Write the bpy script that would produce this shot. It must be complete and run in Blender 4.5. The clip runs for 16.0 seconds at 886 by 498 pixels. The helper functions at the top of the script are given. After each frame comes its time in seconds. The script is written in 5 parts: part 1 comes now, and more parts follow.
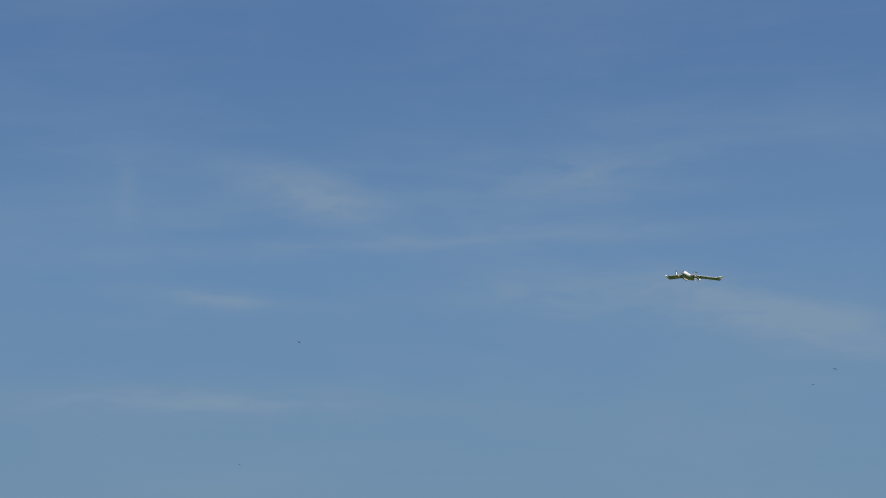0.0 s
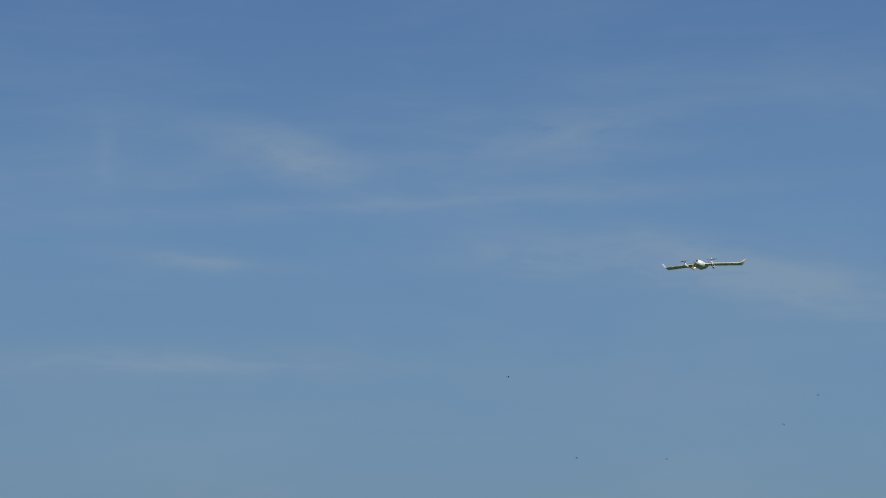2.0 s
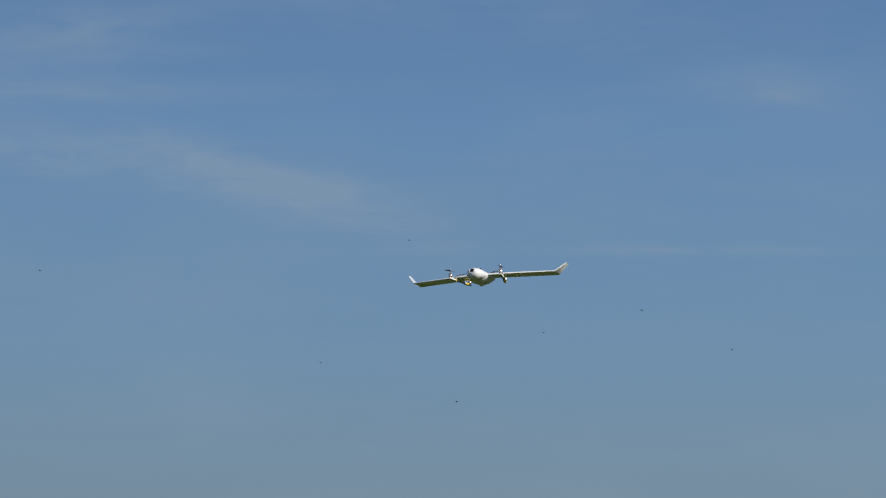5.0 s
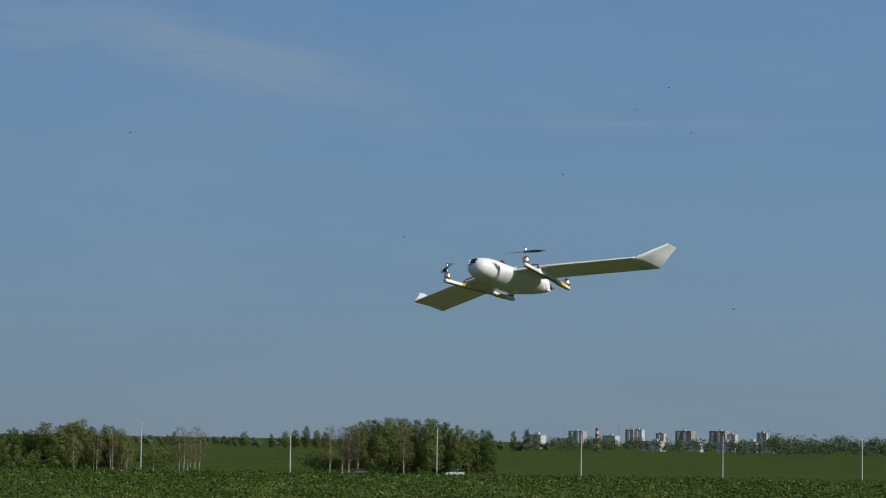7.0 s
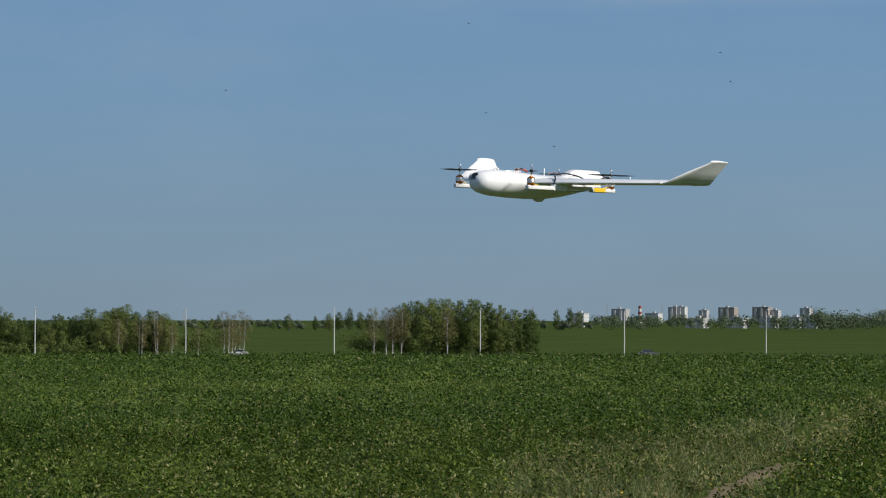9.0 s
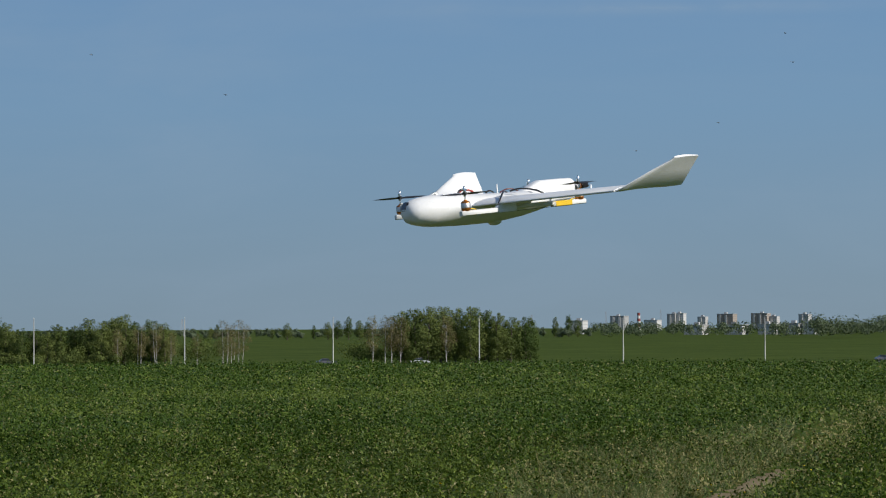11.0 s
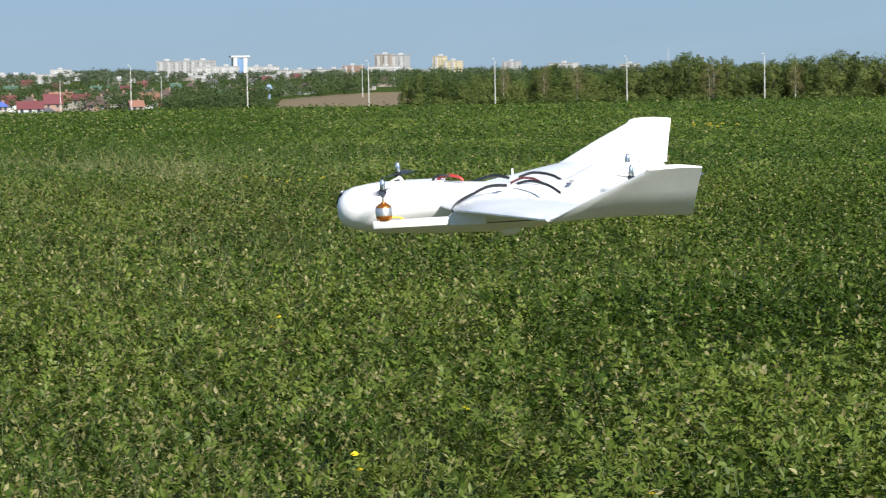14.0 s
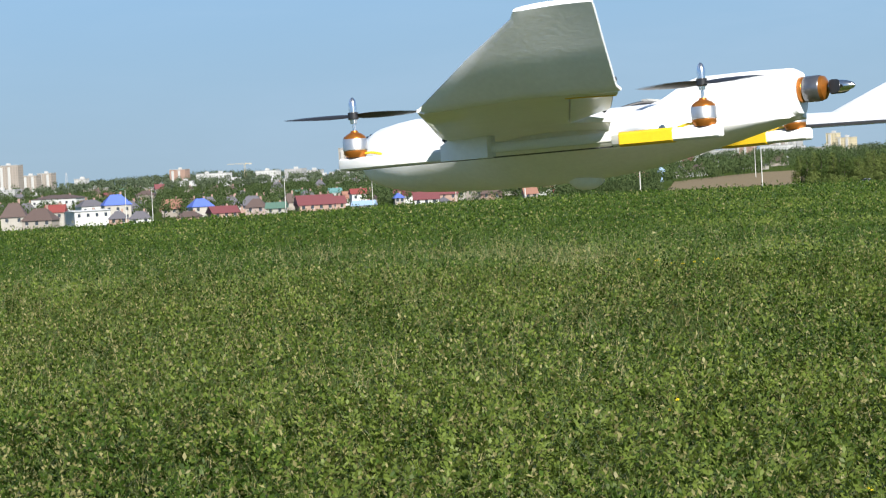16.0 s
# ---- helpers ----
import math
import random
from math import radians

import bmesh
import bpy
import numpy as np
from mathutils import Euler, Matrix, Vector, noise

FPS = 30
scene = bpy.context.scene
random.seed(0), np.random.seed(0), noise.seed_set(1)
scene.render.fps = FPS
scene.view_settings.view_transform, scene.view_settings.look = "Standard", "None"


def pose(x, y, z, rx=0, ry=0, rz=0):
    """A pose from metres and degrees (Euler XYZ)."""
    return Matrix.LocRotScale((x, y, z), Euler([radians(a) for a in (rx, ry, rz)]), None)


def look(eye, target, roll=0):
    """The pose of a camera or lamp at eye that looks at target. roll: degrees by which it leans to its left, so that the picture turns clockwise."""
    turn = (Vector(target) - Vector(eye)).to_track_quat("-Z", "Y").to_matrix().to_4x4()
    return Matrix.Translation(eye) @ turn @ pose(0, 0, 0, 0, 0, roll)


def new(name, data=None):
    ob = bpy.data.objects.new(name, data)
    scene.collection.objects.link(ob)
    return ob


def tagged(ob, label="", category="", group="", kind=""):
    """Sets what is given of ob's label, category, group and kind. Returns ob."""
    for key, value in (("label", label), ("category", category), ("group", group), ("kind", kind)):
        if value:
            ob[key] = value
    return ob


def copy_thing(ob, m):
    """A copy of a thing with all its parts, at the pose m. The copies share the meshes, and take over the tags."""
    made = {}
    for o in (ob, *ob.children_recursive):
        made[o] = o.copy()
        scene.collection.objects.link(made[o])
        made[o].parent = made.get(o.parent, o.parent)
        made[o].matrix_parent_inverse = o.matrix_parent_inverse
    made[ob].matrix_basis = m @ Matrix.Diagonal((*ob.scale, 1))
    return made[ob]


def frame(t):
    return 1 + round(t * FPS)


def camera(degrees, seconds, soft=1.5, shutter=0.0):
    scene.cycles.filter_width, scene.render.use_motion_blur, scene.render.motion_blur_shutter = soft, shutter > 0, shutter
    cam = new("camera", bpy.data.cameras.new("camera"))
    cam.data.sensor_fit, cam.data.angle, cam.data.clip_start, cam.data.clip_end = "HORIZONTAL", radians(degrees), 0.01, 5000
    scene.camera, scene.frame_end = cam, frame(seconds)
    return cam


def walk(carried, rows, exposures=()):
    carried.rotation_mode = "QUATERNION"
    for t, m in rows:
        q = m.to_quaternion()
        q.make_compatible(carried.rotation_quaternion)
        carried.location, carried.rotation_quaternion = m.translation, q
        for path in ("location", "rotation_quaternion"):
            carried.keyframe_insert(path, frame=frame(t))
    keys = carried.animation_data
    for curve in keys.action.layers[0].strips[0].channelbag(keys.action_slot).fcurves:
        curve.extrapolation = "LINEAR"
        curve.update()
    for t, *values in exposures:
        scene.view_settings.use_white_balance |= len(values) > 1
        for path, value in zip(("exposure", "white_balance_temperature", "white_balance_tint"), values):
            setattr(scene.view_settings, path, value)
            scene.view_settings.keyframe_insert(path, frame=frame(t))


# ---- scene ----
EYE = 2.1
cam = camera(20.13, 16.0, soft=1.15, shutter=0.12)
PATH = [
    (0, pose(0, 0, EYE, 100.25, -0.07, 11.80)), (0.5, pose(0, 0, EYE, 100.43, -0.05, 13.15)), (1, pose(0, 0, EYE, 100.41, -0.01, 13.22)),
    (1.5, pose(0, 0, EYE, 100.07, 0.07, 13.27)), (2, pose(0, 0, EYE, 99.36, 0.09, 11.36)), (2.5, pose(0, 0, EYE, 99.48, -0.05, 9.09)),
    (3, pose(0, 0, EYE, 98.80, 0.05, 7.25)), (3.5, pose(0, 0, EYE, 98.52, 0.00, 4.26)), (4, pose(0, 0, EYE, 98.08, -0.05, 1.80)),
    (6.3, pose(0, 0, EYE, 95.62, -1.01, -0.63)), (6.5, pose(0, 0, EYE, 95.25, -0.91, -0.63)), (7, pose(0, 0, EYE, 94.35, -0.92, -0.98)),
    (7.5, pose(0, 0, EYE, 92.56, -1.36, -0.67)), (8, pose(0, 0, EYE, 91.44, -1.36, -0.91)), (8.5, pose(0, 0, EYE, 91.34, -0.91, -0.56)),
    (9, pose(0, 0, EYE, 91.60, -0.09, 0.01)), (9.2, pose(0, 0, EYE, 91.44, -0.06, 0.07)), (11.3, pose(0, 0, EYE, 91.99, 0.35, 0.04)),
    (11.5, pose(0, 0, EYE, 92.26, 0.69, 1.42)), (11.7, pose(0, 0, EYE, 91.91, 0.57, 3.62)), (11.9, pose(0, 0, EYE, 90.71, 0.43, 6.40)),
    (12, pose(0, 0, EYE, 89.94, 0.15, 7.65)), (12.2, pose(0, 0, EYE, 88.61, -0.05, 10.57)), (12.4, pose(0, 0, EYE, 87.01, -0.11, 13.32)),
    (12.5, pose(0, 0, EYE, 86.13, 0.02, 14.48)), (12.7, pose(0, 0, EYE, 84.75, 0.04, 16.37)), (12.9, pose(0, 0, EYE, 84.13, 0.09, 18.79)),
    (13, pose(0, 0, EYE, 83.97, 0.12, 20.13)), (13.2, pose(0, 0, EYE, 83.69, 0.17, 22.70)), (13.4, pose(0, 0, EYE, 84.27, 0.27, 24.83)),
    (13.5, pose(0, 0, EYE, 84.75, 0.25, 25.76)), (13.8, pose(0, 0, EYE, 85.69, 0.73, 28.40)), (14, pose(0, 0, EYE, 85.87, 0.96, 29.85)),
    (14.3, pose(0, 0, EYE, 85.80, 1.60, 31.57)), (14.5, pose(0, 0, EYE, 85.01, 1.55, 32.11)), (14.7, pose(0, 0, EYE, 84.74, 1.54, 32.53)),
    (15, pose(0, 0, EYE, 86.48, 1.39, 34.85)), (15.2, pose(0, 0, EYE, 87.44, 1.69, 36.53)), (15.5, pose(0, 0, EYE, 87.22, 2.78, 38.78)),
    (15.7, pose(0, 0, EYE, 86.86, 2.71, 38.89)), (16, pose(0, 0, EYE, 88.09, 2.92, 38.82)),
]
# the picture brightens as the camera tilts from the sky down to the field
walk(cam, PATH, exposures=[(0, 0.0), (4.2, 0.0), (6.3, -0.07), (8.0, -0.06), (8.5, 0.07), (9.2, 0.13), (11.5, 0.13), (12.2, 0.1), (13.0, 0.3), (13.5, 0.65), (14.0, 0.86), (15.0, 0.94), (16.0, 0.98)])

# ---- sky and sun ----
SUN_AZ, SUN_EL = (0.87, -0.49), 32.5


def build_sky():
    world = bpy.data.worlds.new("sky")
    scene.world = world
    world.use_nodes = True
    nt = world.node_tree
    nt.nodes.clear()
    N, L = nt.nodes.new, nt.links.new
    sky = N("ShaderNodeTexSky")
    sky.sky_type, sky.sun_disc = "NISHITA", False
    sky.sun_elevation = radians(SUN_EL)
    sky.sun_rotation = math.atan2(-SUN_AZ[0], SUN_AZ[1])
    sky.air_density, sky.dust_density, sky.ozone_density = 1.0, 0.3, 2.0
    co = N("ShaderNodeTexCoord")
    sep = N("ShaderNodeSeparateXYZ")
    L(co.outputs["Generated"], sep.inputs[0])

    def op(kind, a, b=None):
        m = N("ShaderNodeMath")
        m.operation = kind
        for i, v in enumerate((a, b)):
            if v is None:
                continue
            if isinstance(v, (int, float)):
                m.inputs[i].default_value = v
            else:
                L(v, m.inputs[i])
        return m.outputs[0]

    # bearing to the left and height over the horizon, in degrees
    bearing = op("MULTIPLY", op("ARCTAN2", op("MULTIPLY", sep.outputs[0], -1.0), sep.outputs[1]), 57.296)
    height = op("MULTIPLY", op("ARCSINE", sep.outputs[2]), 57.296)
    comb = N("ShaderNodeCombineXYZ")
    L(bearing, comb.inputs[0])
    L(height, comb.inputs[1])

    def fibre(scale, sx, sy, detail, lo, hi, seed):
        mp = N("ShaderNodeMapping")
        mp.inputs["Scale"].default_value = (sx, sy, 1)
        mp.inputs["Location"].default_value = (seed, seed * 0.7, 0)
        mp.inputs["Rotation"].default_value = (0, 0, radians(3))
        L(comb.outputs[0], mp.inputs[0])
        nz = N("ShaderNodeTexNoise")
        nz.inputs["Scale"].default_value, nz.inputs["Detail"].default_value = scale, detail
        nz.inputs["Roughness"].default_value = 0.6
        nz.inputs["Distortion"].default_value = 0.4
        L(mp.outputs[0], nz.inputs["Vector"])
        mr = N("ShaderNodeMapRange")
        mr.interpolation_type = "SMOOTHSTEP"
        mr.inputs["From Min"].default_value, mr.inputs["From Max"].default_value = lo, hi
        L(nz.outputs["Fac"], mr.inputs["Value"])
        return mr.outputs[0]

    veil = op("MULTIPLY", fibre(1.0, 0.10, 0.30, 5, 0.40, 0.75, 3.1), 0.22)
    thin = op("MULTIPLY", fibre(1.0, 0.13, 1.2, 6, 0.45, 0.8, 8.7), 0.08)
    total = op("ADD", veil, thin)
    grain = fibre(1.0, 0.5, 1.7, 6, 0.15, 0.75, 5.3)

    def wisp(b, h, half_long, half_high, lean, strength):
        nonlocal total
        mp = N("ShaderNodeMapping")
        mp.vector_type = "TEXTURE"
        mp.inputs["Location"].default_value = (b, h, 0)
        mp.inputs["Rotation"].default_value = (0, 0, radians(lean))
        mp.inputs["Scale"].default_value = (half_long, half_high, 1)
        L(comb.outputs[0], mp.inputs[0])
        gr = N("ShaderNodeTexGradient")
        gr.gradient_type = "QUADRATIC_SPHERE"
        L(mp.outputs[0], gr.inputs[0])
        total = op("ADD", total, op("MULTIPLY", op("MULTIPLY", gr.outputs["Fac"], grain), strength))

    # cirrus wisps: bearing and height in degrees, half length, half height, lean
    wisp(14.9, 11.45, 3.4, 1.0, 15, 0.95)
    wisp(8.6, 11.9, 5.75, 1.35, -8, 0.57)
    wisp(12, 10.4, 16.25, 0.57, -3, 0.47)
    wisp(4.2, 8.7, 6.50, 1.12, 14, 1.25)
    wisp(17, 9.05, 4.00, 0.45, 4, 0.68)
    wisp(17.5, 6.7, 10.00, 0.83, 0, 0.68)
    wisp(9.5, 9.2, 5.62, 1.35, 5, 0.54)
    wisp(-5, 7.25, 9.38, 0.30, 0, 0.47)
    wisp(-8, 10.8, 3.75, 0.90, 5, 0.54)
    wisp(19.2, 11.4, 0.50, 1.50, 0, 0.25)

    # the blue-grey haze of the lower sky, thinning out upwards
    ramp = N("ShaderNodeValToRGB")
    L(op("DIVIDE", height, 20.0), ramp.inputs["Fac"])
    stops = ramp.color_ramp.elements
    stops[1].position, stops[1].color = 0.75, (0.150, 0.315, 0.64, 1)
    stops[0].position, stops[0].color = 0.0, (0.288, 0.425, 0.555, 1)
    for at, colour in ((0.25, (0.252, 0.45, 0.695)), (0.5, (0.211, 0.415, 0.735))):
        stops.new(at).color = (*colour, 1)
    lift = N("ShaderNodeMix")
    lift.data_type, lift.blend_type = "RGBA", "MULTIPLY"
    lift.inputs["Factor"].default_value = 1.0
    L(ramp.outputs["Color"], lift.inputs["A"])
    lift.inputs["B"].default_value = (10, 10, 10, 1)
    fade = N("ShaderNodeMapRange")
    fade.interpolation_type = "SMOOTHSTEP"
    fade.inputs["From Min"].default_value, fade.inputs["From Max"].default_value = 14.0, 40.0
    fade.inputs["To Min"].default_value, fade.inputs["To Max"].default_value = 0.92, 0.0
    L(height, fade.inputs["Value"])
    hazy = N("ShaderNodeMix")
    hazy.data_type = "RGBA"
    L(fade.outputs[0], hazy.inputs["Factor"])
    L(sky.outputs[0], hazy.inputs["A"])
    L(lift.outputs["Result"], hazy.inputs["B"])
    mix = N("ShaderNodeMix")
    mix.data_type = "RGBA"
    L(op("MINIMUM", total, 0.6), mix.inputs["Factor"])
    L(hazy.outputs["Result"], mix.inputs["A"])
    mix.inputs["B"].default_value = (3.95, 5.4, 7.1, 1)
    bg = N("ShaderNodeBackground")
    L(mix.outputs["Result"], bg.inputs["Color"])
    bg.inputs["Strength"].default_value = 0.06
    out = N("ShaderNodeOutputWorld")
    L(bg.outputs[0], out.inputs["Surface"])

    sun = bpy.data.lights.new("sun", "SUN")
    sun.energy, sun.angle, sun.color = 4.3, radians(0.53), (1.0, 0.96, 0.89)
    ob = new("sun", sun)
    c = math.cos(radians(SUN_EL)) / math.hypot(*SUN_AZ)
    ob.matrix_basis = look((SUN_AZ[0] * c * 50, SUN_AZ[1] * c * 50, math.sin(radians(SUN_EL)) * 50), (0, 0, 0))


build_sky()

# ---- materials ----
MATS = {}


def surface(name, colour, rough=0.6, metal=0.0, vary=0.12, scale=8.0, bump=0.0, bump_scale=60.0, translucent=0.0, tint=(1.1, 1.25, 0.5), island=0.0, random_ob=0.0, coat=0.0, second=None, space="Object", gloss=0.5, macro=1.0):
    """A painted or natural surface: colour broken up by noise at two scales, bump, and some light let through for leaves."""
    if name in MATS:
        return MATS[name]
    m = bpy.data.materials.new(name)
    m.use_nodes = True
    nt = m.node_tree
    N, L = nt.nodes.new, nt.links.new
    bs = nt.nodes["Principled BSDF"]
    bs.inputs["Roughness"].default_value, bs.inputs["Metallic"].default_value = rough, metal
    bs.inputs["Coat Weight"].default_value = coat
    bs.inputs["Specular IOR Level"].default_value = gloss
    co = N("ShaderNodeTexCoord")
    n1 = N("ShaderNodeTexNoise")
    n1.inputs["Scale"].default_value, n1.inputs["Detail"].default_value = scale, 4
    n2 = N("ShaderNodeTexNoise")
    n2.inputs["Scale"].default_value, n2.inputs["Detail"].default_value = scale * 9, 3
    src = co.outputs[space] if space == "Object" else N("ShaderNodeNewGeometry").outputs["Position"]
    for n in (n1, n2):
        L(src, n.inputs["Vector"])
    add = N("ShaderNodeMath")
    add.operation = "MULTIPLY_ADD"
    L(n1.outputs["Fac"], add.inputs[0])
    add.inputs[1].default_value = macro
    L(n2.outputs["Fac"], add.inputs[2])
    value = add.outputs[0]
    for amount, node, sock in ((island, "ShaderNodeNewGeometry", "Random Per Island"), (random_ob, "ShaderNodeObjectInfo", "Random")):
        if amount:
            g = N(node)
            ma = N("ShaderNodeMath")
            ma.operation = "MULTIPLY_ADD"
            L(g.outputs[sock], ma.inputs[0])
            ma.inputs[1].default_value = amount
            L(value, ma.inputs[2])
            sb = N("ShaderNodeMath")
            sb.operation = "SUBTRACT"
            L(ma.outputs[0], sb.inputs[0])
            sb.inputs[1].default_value = amount / 2
            value = sb.outputs[0]
    mr = N("ShaderNodeMapRange")
    mr.inputs["From Min"].default_value, mr.inputs["From Max"].default_value = 0.05 + macro / 2, 0.95 + macro / 2
    L(value, mr.inputs["Value"])
    ramp = N("ShaderNodeMix")
    ramp.data_type = "RGBA"
    lo = [max(0.0, c * (1 - vary)) for c in colour]
    hi = second if second else [min(1.0, c * (1 + vary)) for c in colour]
    ramp.inputs["A"].default_value, ramp.inputs["B"].default_value = (*lo, 1), (*hi, 1)
    L(mr.outputs[0], ramp.inputs["Factor"])
    L(ramp.outputs["Result"], bs.inputs["Base Color"])
    if bump:
        nb = N("ShaderNodeTexNoise")
        nb.inputs["Scale"].default_value, nb.inputs["Detail"].default_value = bump_scale, 3
        L(src, nb.inputs["Vector"])
        b = N("ShaderNodeBump")
        b.inputs["Strength"].default_value = bump
        b.inputs["Distance"].default_value = 0.3 / bump_scale
        L(nb.outputs["Fac"], b.inputs["Height"])
        L(b.outputs[0], bs.inputs["Normal"])
    if translucent:
        tr = N("ShaderNodeBsdfTranslucent")
        mul = N("ShaderNodeMix")
        mul.data_type, mul.blend_type = "RGBA", "MULTIPLY"
        mul.inputs["Factor"].default_value = 1.0
        L(ramp.outputs["Result"], mul.inputs["A"])
        mul.inputs["B"].default_value = (*tint, 1)
        L(mul.outputs["Result"], tr.inputs["Color"])
        mx = N("ShaderNodeMixShader")
        mx.inputs[0].default_value = translucent
        L(bs.outputs[0], mx.inputs[1])
        L(tr.outputs[0], mx.inputs[2])
        L(mx.outputs[0], nt.nodes["Material Output"].inputs["Surface"])
    MATS[name] = m
    return m


def facade(name, colour):
    """Far apartment walls: storeys and window openings in rows."""
    if name in MATS:
        return MATS[name]
    m = bpy.data.materials.new(name)
    m.use_nodes = True
    nt = m.node_tree
    N, L = nt.nodes.new, nt.links.new
    bs = nt.nodes["Principled BSDF"]
    bs.inputs["Roughness"].default_value = 0.8
    co = N("ShaderNodeTexCoord")
    sep = N("ShaderNodeSeparateXYZ")
    L(co.outputs["Object"], sep.inputs[0])
    sm = N("ShaderNodeMath")
    sm.operation = "ADD"
    L(sep.outputs[0], sm.inputs[0])
    L(sep.outputs[1], sm.inputs[1])
    cb = N("ShaderNodeCombineXYZ")
    L(sm.outputs[0], cb.inputs[0])
    L(sep.outputs[2], cb.inputs[1])
    br = N("ShaderNodeTexBrick")
    br.offset = 0.0
    br.inputs["Scale"].default_value = 1.0
    br.inputs["Brick Width"].default_value, br.inputs["Row Height"].default_value = 3.2, 2.9
    br.inputs["Mortar Size"].default_value = 0.85
    br.inputs["Mortar Smooth"].default_value = 0.1
    # window colours kept close to the wall's, with the distance haze put in
    br.inputs["Color1"].default_value = (*[c * 0.55 for c in colour], 1)
    br.inputs["Color2"].default_value = (*[c * 0.75 for c in colour], 1)
    L(cb.outputs[0], br.inputs["Vector"])
    nz = N("ShaderNodeTexNoise")
    nz.inputs["Scale"].default_value = 0.15
    L(co.outputs["Object"], nz.inputs["Vector"])
    mx = N("ShaderNodeMix")
    mx.data_type = "RGBA"
    mx.inputs["A"].default_value = (*[c * 0.86 for c in colour], 1)
    mx.inputs["B"].default_value = (*[min(1, c * 1.1) for c in colour], 1)
    L(nz.outputs["Fac"], mx.inputs["Factor"])
    L(mx.outputs["Result"], br.inputs["Mortar"])
    L(br.outputs["Color"], bs.inputs["Base Color"])
    MATS[name] = m
    return m


FOAM = surface("white_foam", (0.89, 0.89, 0.885), 0.36, vary=0.07, scale=14, bump=0.10, bump_scale=120, translucent=0.05, tint=(1.1, 1.05, 1.0), coat=0.25)
# black of the trailing-edge tape and of the shade strip under the booms
TAPE_AND_SHADE = surface("dark_tape_and_shade", (0.03, 0.03, 0.032), 0.5, vary=0.3, scale=30)
YELLOW = surface("yellow_tape", (0.82, 0.52, 0.02), 0.4, vary=0.1, scale=25)
BLACK = surface("black_plastic", (0.018, 0.018, 0.02), 0.38, vary=0.25, scale=40)
STEEL = surface("bright_steel", (0.78, 0.78, 0.78), 0.22, metal=1.0, vary=0.06, scale=40)
BELL = surface("grey_motor_can", (0.62, 0.61, 0.60), 0.42, metal=0.9, vary=0.15, scale=90)
DARK_CAN = surface("dark_motor_can", (0.2, 0.2, 0.21), 0.3, metal=0.8, vary=0.2, scale=90)
COPPER = surface("orange_anodised_metal", (0.48, 0.17, 0.03), 0.3, metal=0.7, vary=0.15, scale=60)
BOOM_WHITE = surface("white_boom_paint", (0.78, 0.78, 0.76), 0.5, vary=0.06, scale=30)
GAP_SHADE = surface("brown_gap_shade", (0.11, 0.075, 0.03), 0.7, vary=0.3, scale=60)
BOOM_GREY = surface("mid_grey", (0.36, 0.36, 0.35), 0.45, vary=0.2, scale=50)
RED_WIRE = surface("red_wire", (0.36, 0.035, 0.025), 0.4, vary=0.15, scale=60)
LENS = surface("dark_lens", (0.01, 0.01, 0.012), 0.12, vary=0.1, scale=40, coat=0.6)
LITTER = surface("weedy_soil", (0.11, 0.095, 0.05), 0.95, vary=0.45, scale=1.2, bump=0.6, bump_scale=20, space="World", second=(0.20, 0.17, 0.09), gloss=0.1)
SOIL = surface("dry_soil", (0.20, 0.155, 0.092), 0.95, vary=0.3, scale=1.5, bump=0.5, bump_scale=14, space="World", gloss=0.1)
MEADOW = surface("meadow_ground", (0.042, 0.072, 0.013), 0.95, vary=0.35, scale=0.03, bump=0.3, bump_scale=3.0, space="World", second=(0.076, 0.104, 0.022), gloss=0.02)
DRY_GRASS = surface("dry_grass_verge", (0.095, 0.092, 0.040), 0.95, vary=0.4, scale=0.06, bump=0.4, bump_scale=2.0, space="World", second=(0.135, 0.120, 0.062), gloss=0.03)
LEAF = surface("crop_leaf", (0.066, 0.108, 0.017), 0.45, vary=0.34, scale=0.55, translucent=0.22, island=0.6, space="World", second=(0.146, 0.190, 0.036), gloss=0.14, macro=1.9)
PALE_LEAF = surface("yellowed_leaf", (0.20, 0.185, 0.060), 0.5, vary=0.35, scale=0.8, island=0.7, translucent=0.25, space="World", second=(0.29, 0.27, 0.12), gloss=0.22)
# dark green of the lush plants, also standing in for shade between clumps
LUSH_SHADE_LEAF = surface("lush_shade_leaf", (0.027, 0.056, 0.008), 0.45, vary=0.4, scale=0.8, translucent=0.18, island=0.7, space="World", second=(0.054, 0.096, 0.014), gloss=0.08)
DRY_LEAF = surface("dry_stalk", (0.30, 0.26, 0.13), 0.7, vary=0.3, scale=2, island=0.6, translucent=0.15, space="World", gloss=0.2)
GRASS = surface("grass_blade", (0.095, 0.135, 0.040), 0.5, vary=0.35, scale=2, island=0.6, translucent=0.2, space="World", gloss=0.3)
TREE_LEAF = surface("tree_leaf", (0.080, 0.126, 0.036), 0.7, vary=0.35, scale=0.25, translucent=0.28, island=0.35, random_ob=1.1, second=(0.142, 0.170, 0.052), gloss=0.04)
BIRCH_LEAF = surface("young_birch_leaf", (0.17, 0.145, 0.065), 0.65, vary=0.3, scale=0.25, translucent=0.3, island=0.6, random_ob=0.5, gloss=0.2)
BARK = surface("grey_bark", (0.12, 0.10, 0.08), 0.9, vary=0.3, scale=3, bump=0.4, bump_scale=12, gloss=0.2)
BIRCH_BARK = surface("white_birch_bark", (0.40, 0.38, 0.34), 0.8, vary=0.35, scale=2, bump=0.2, bump_scale=12)
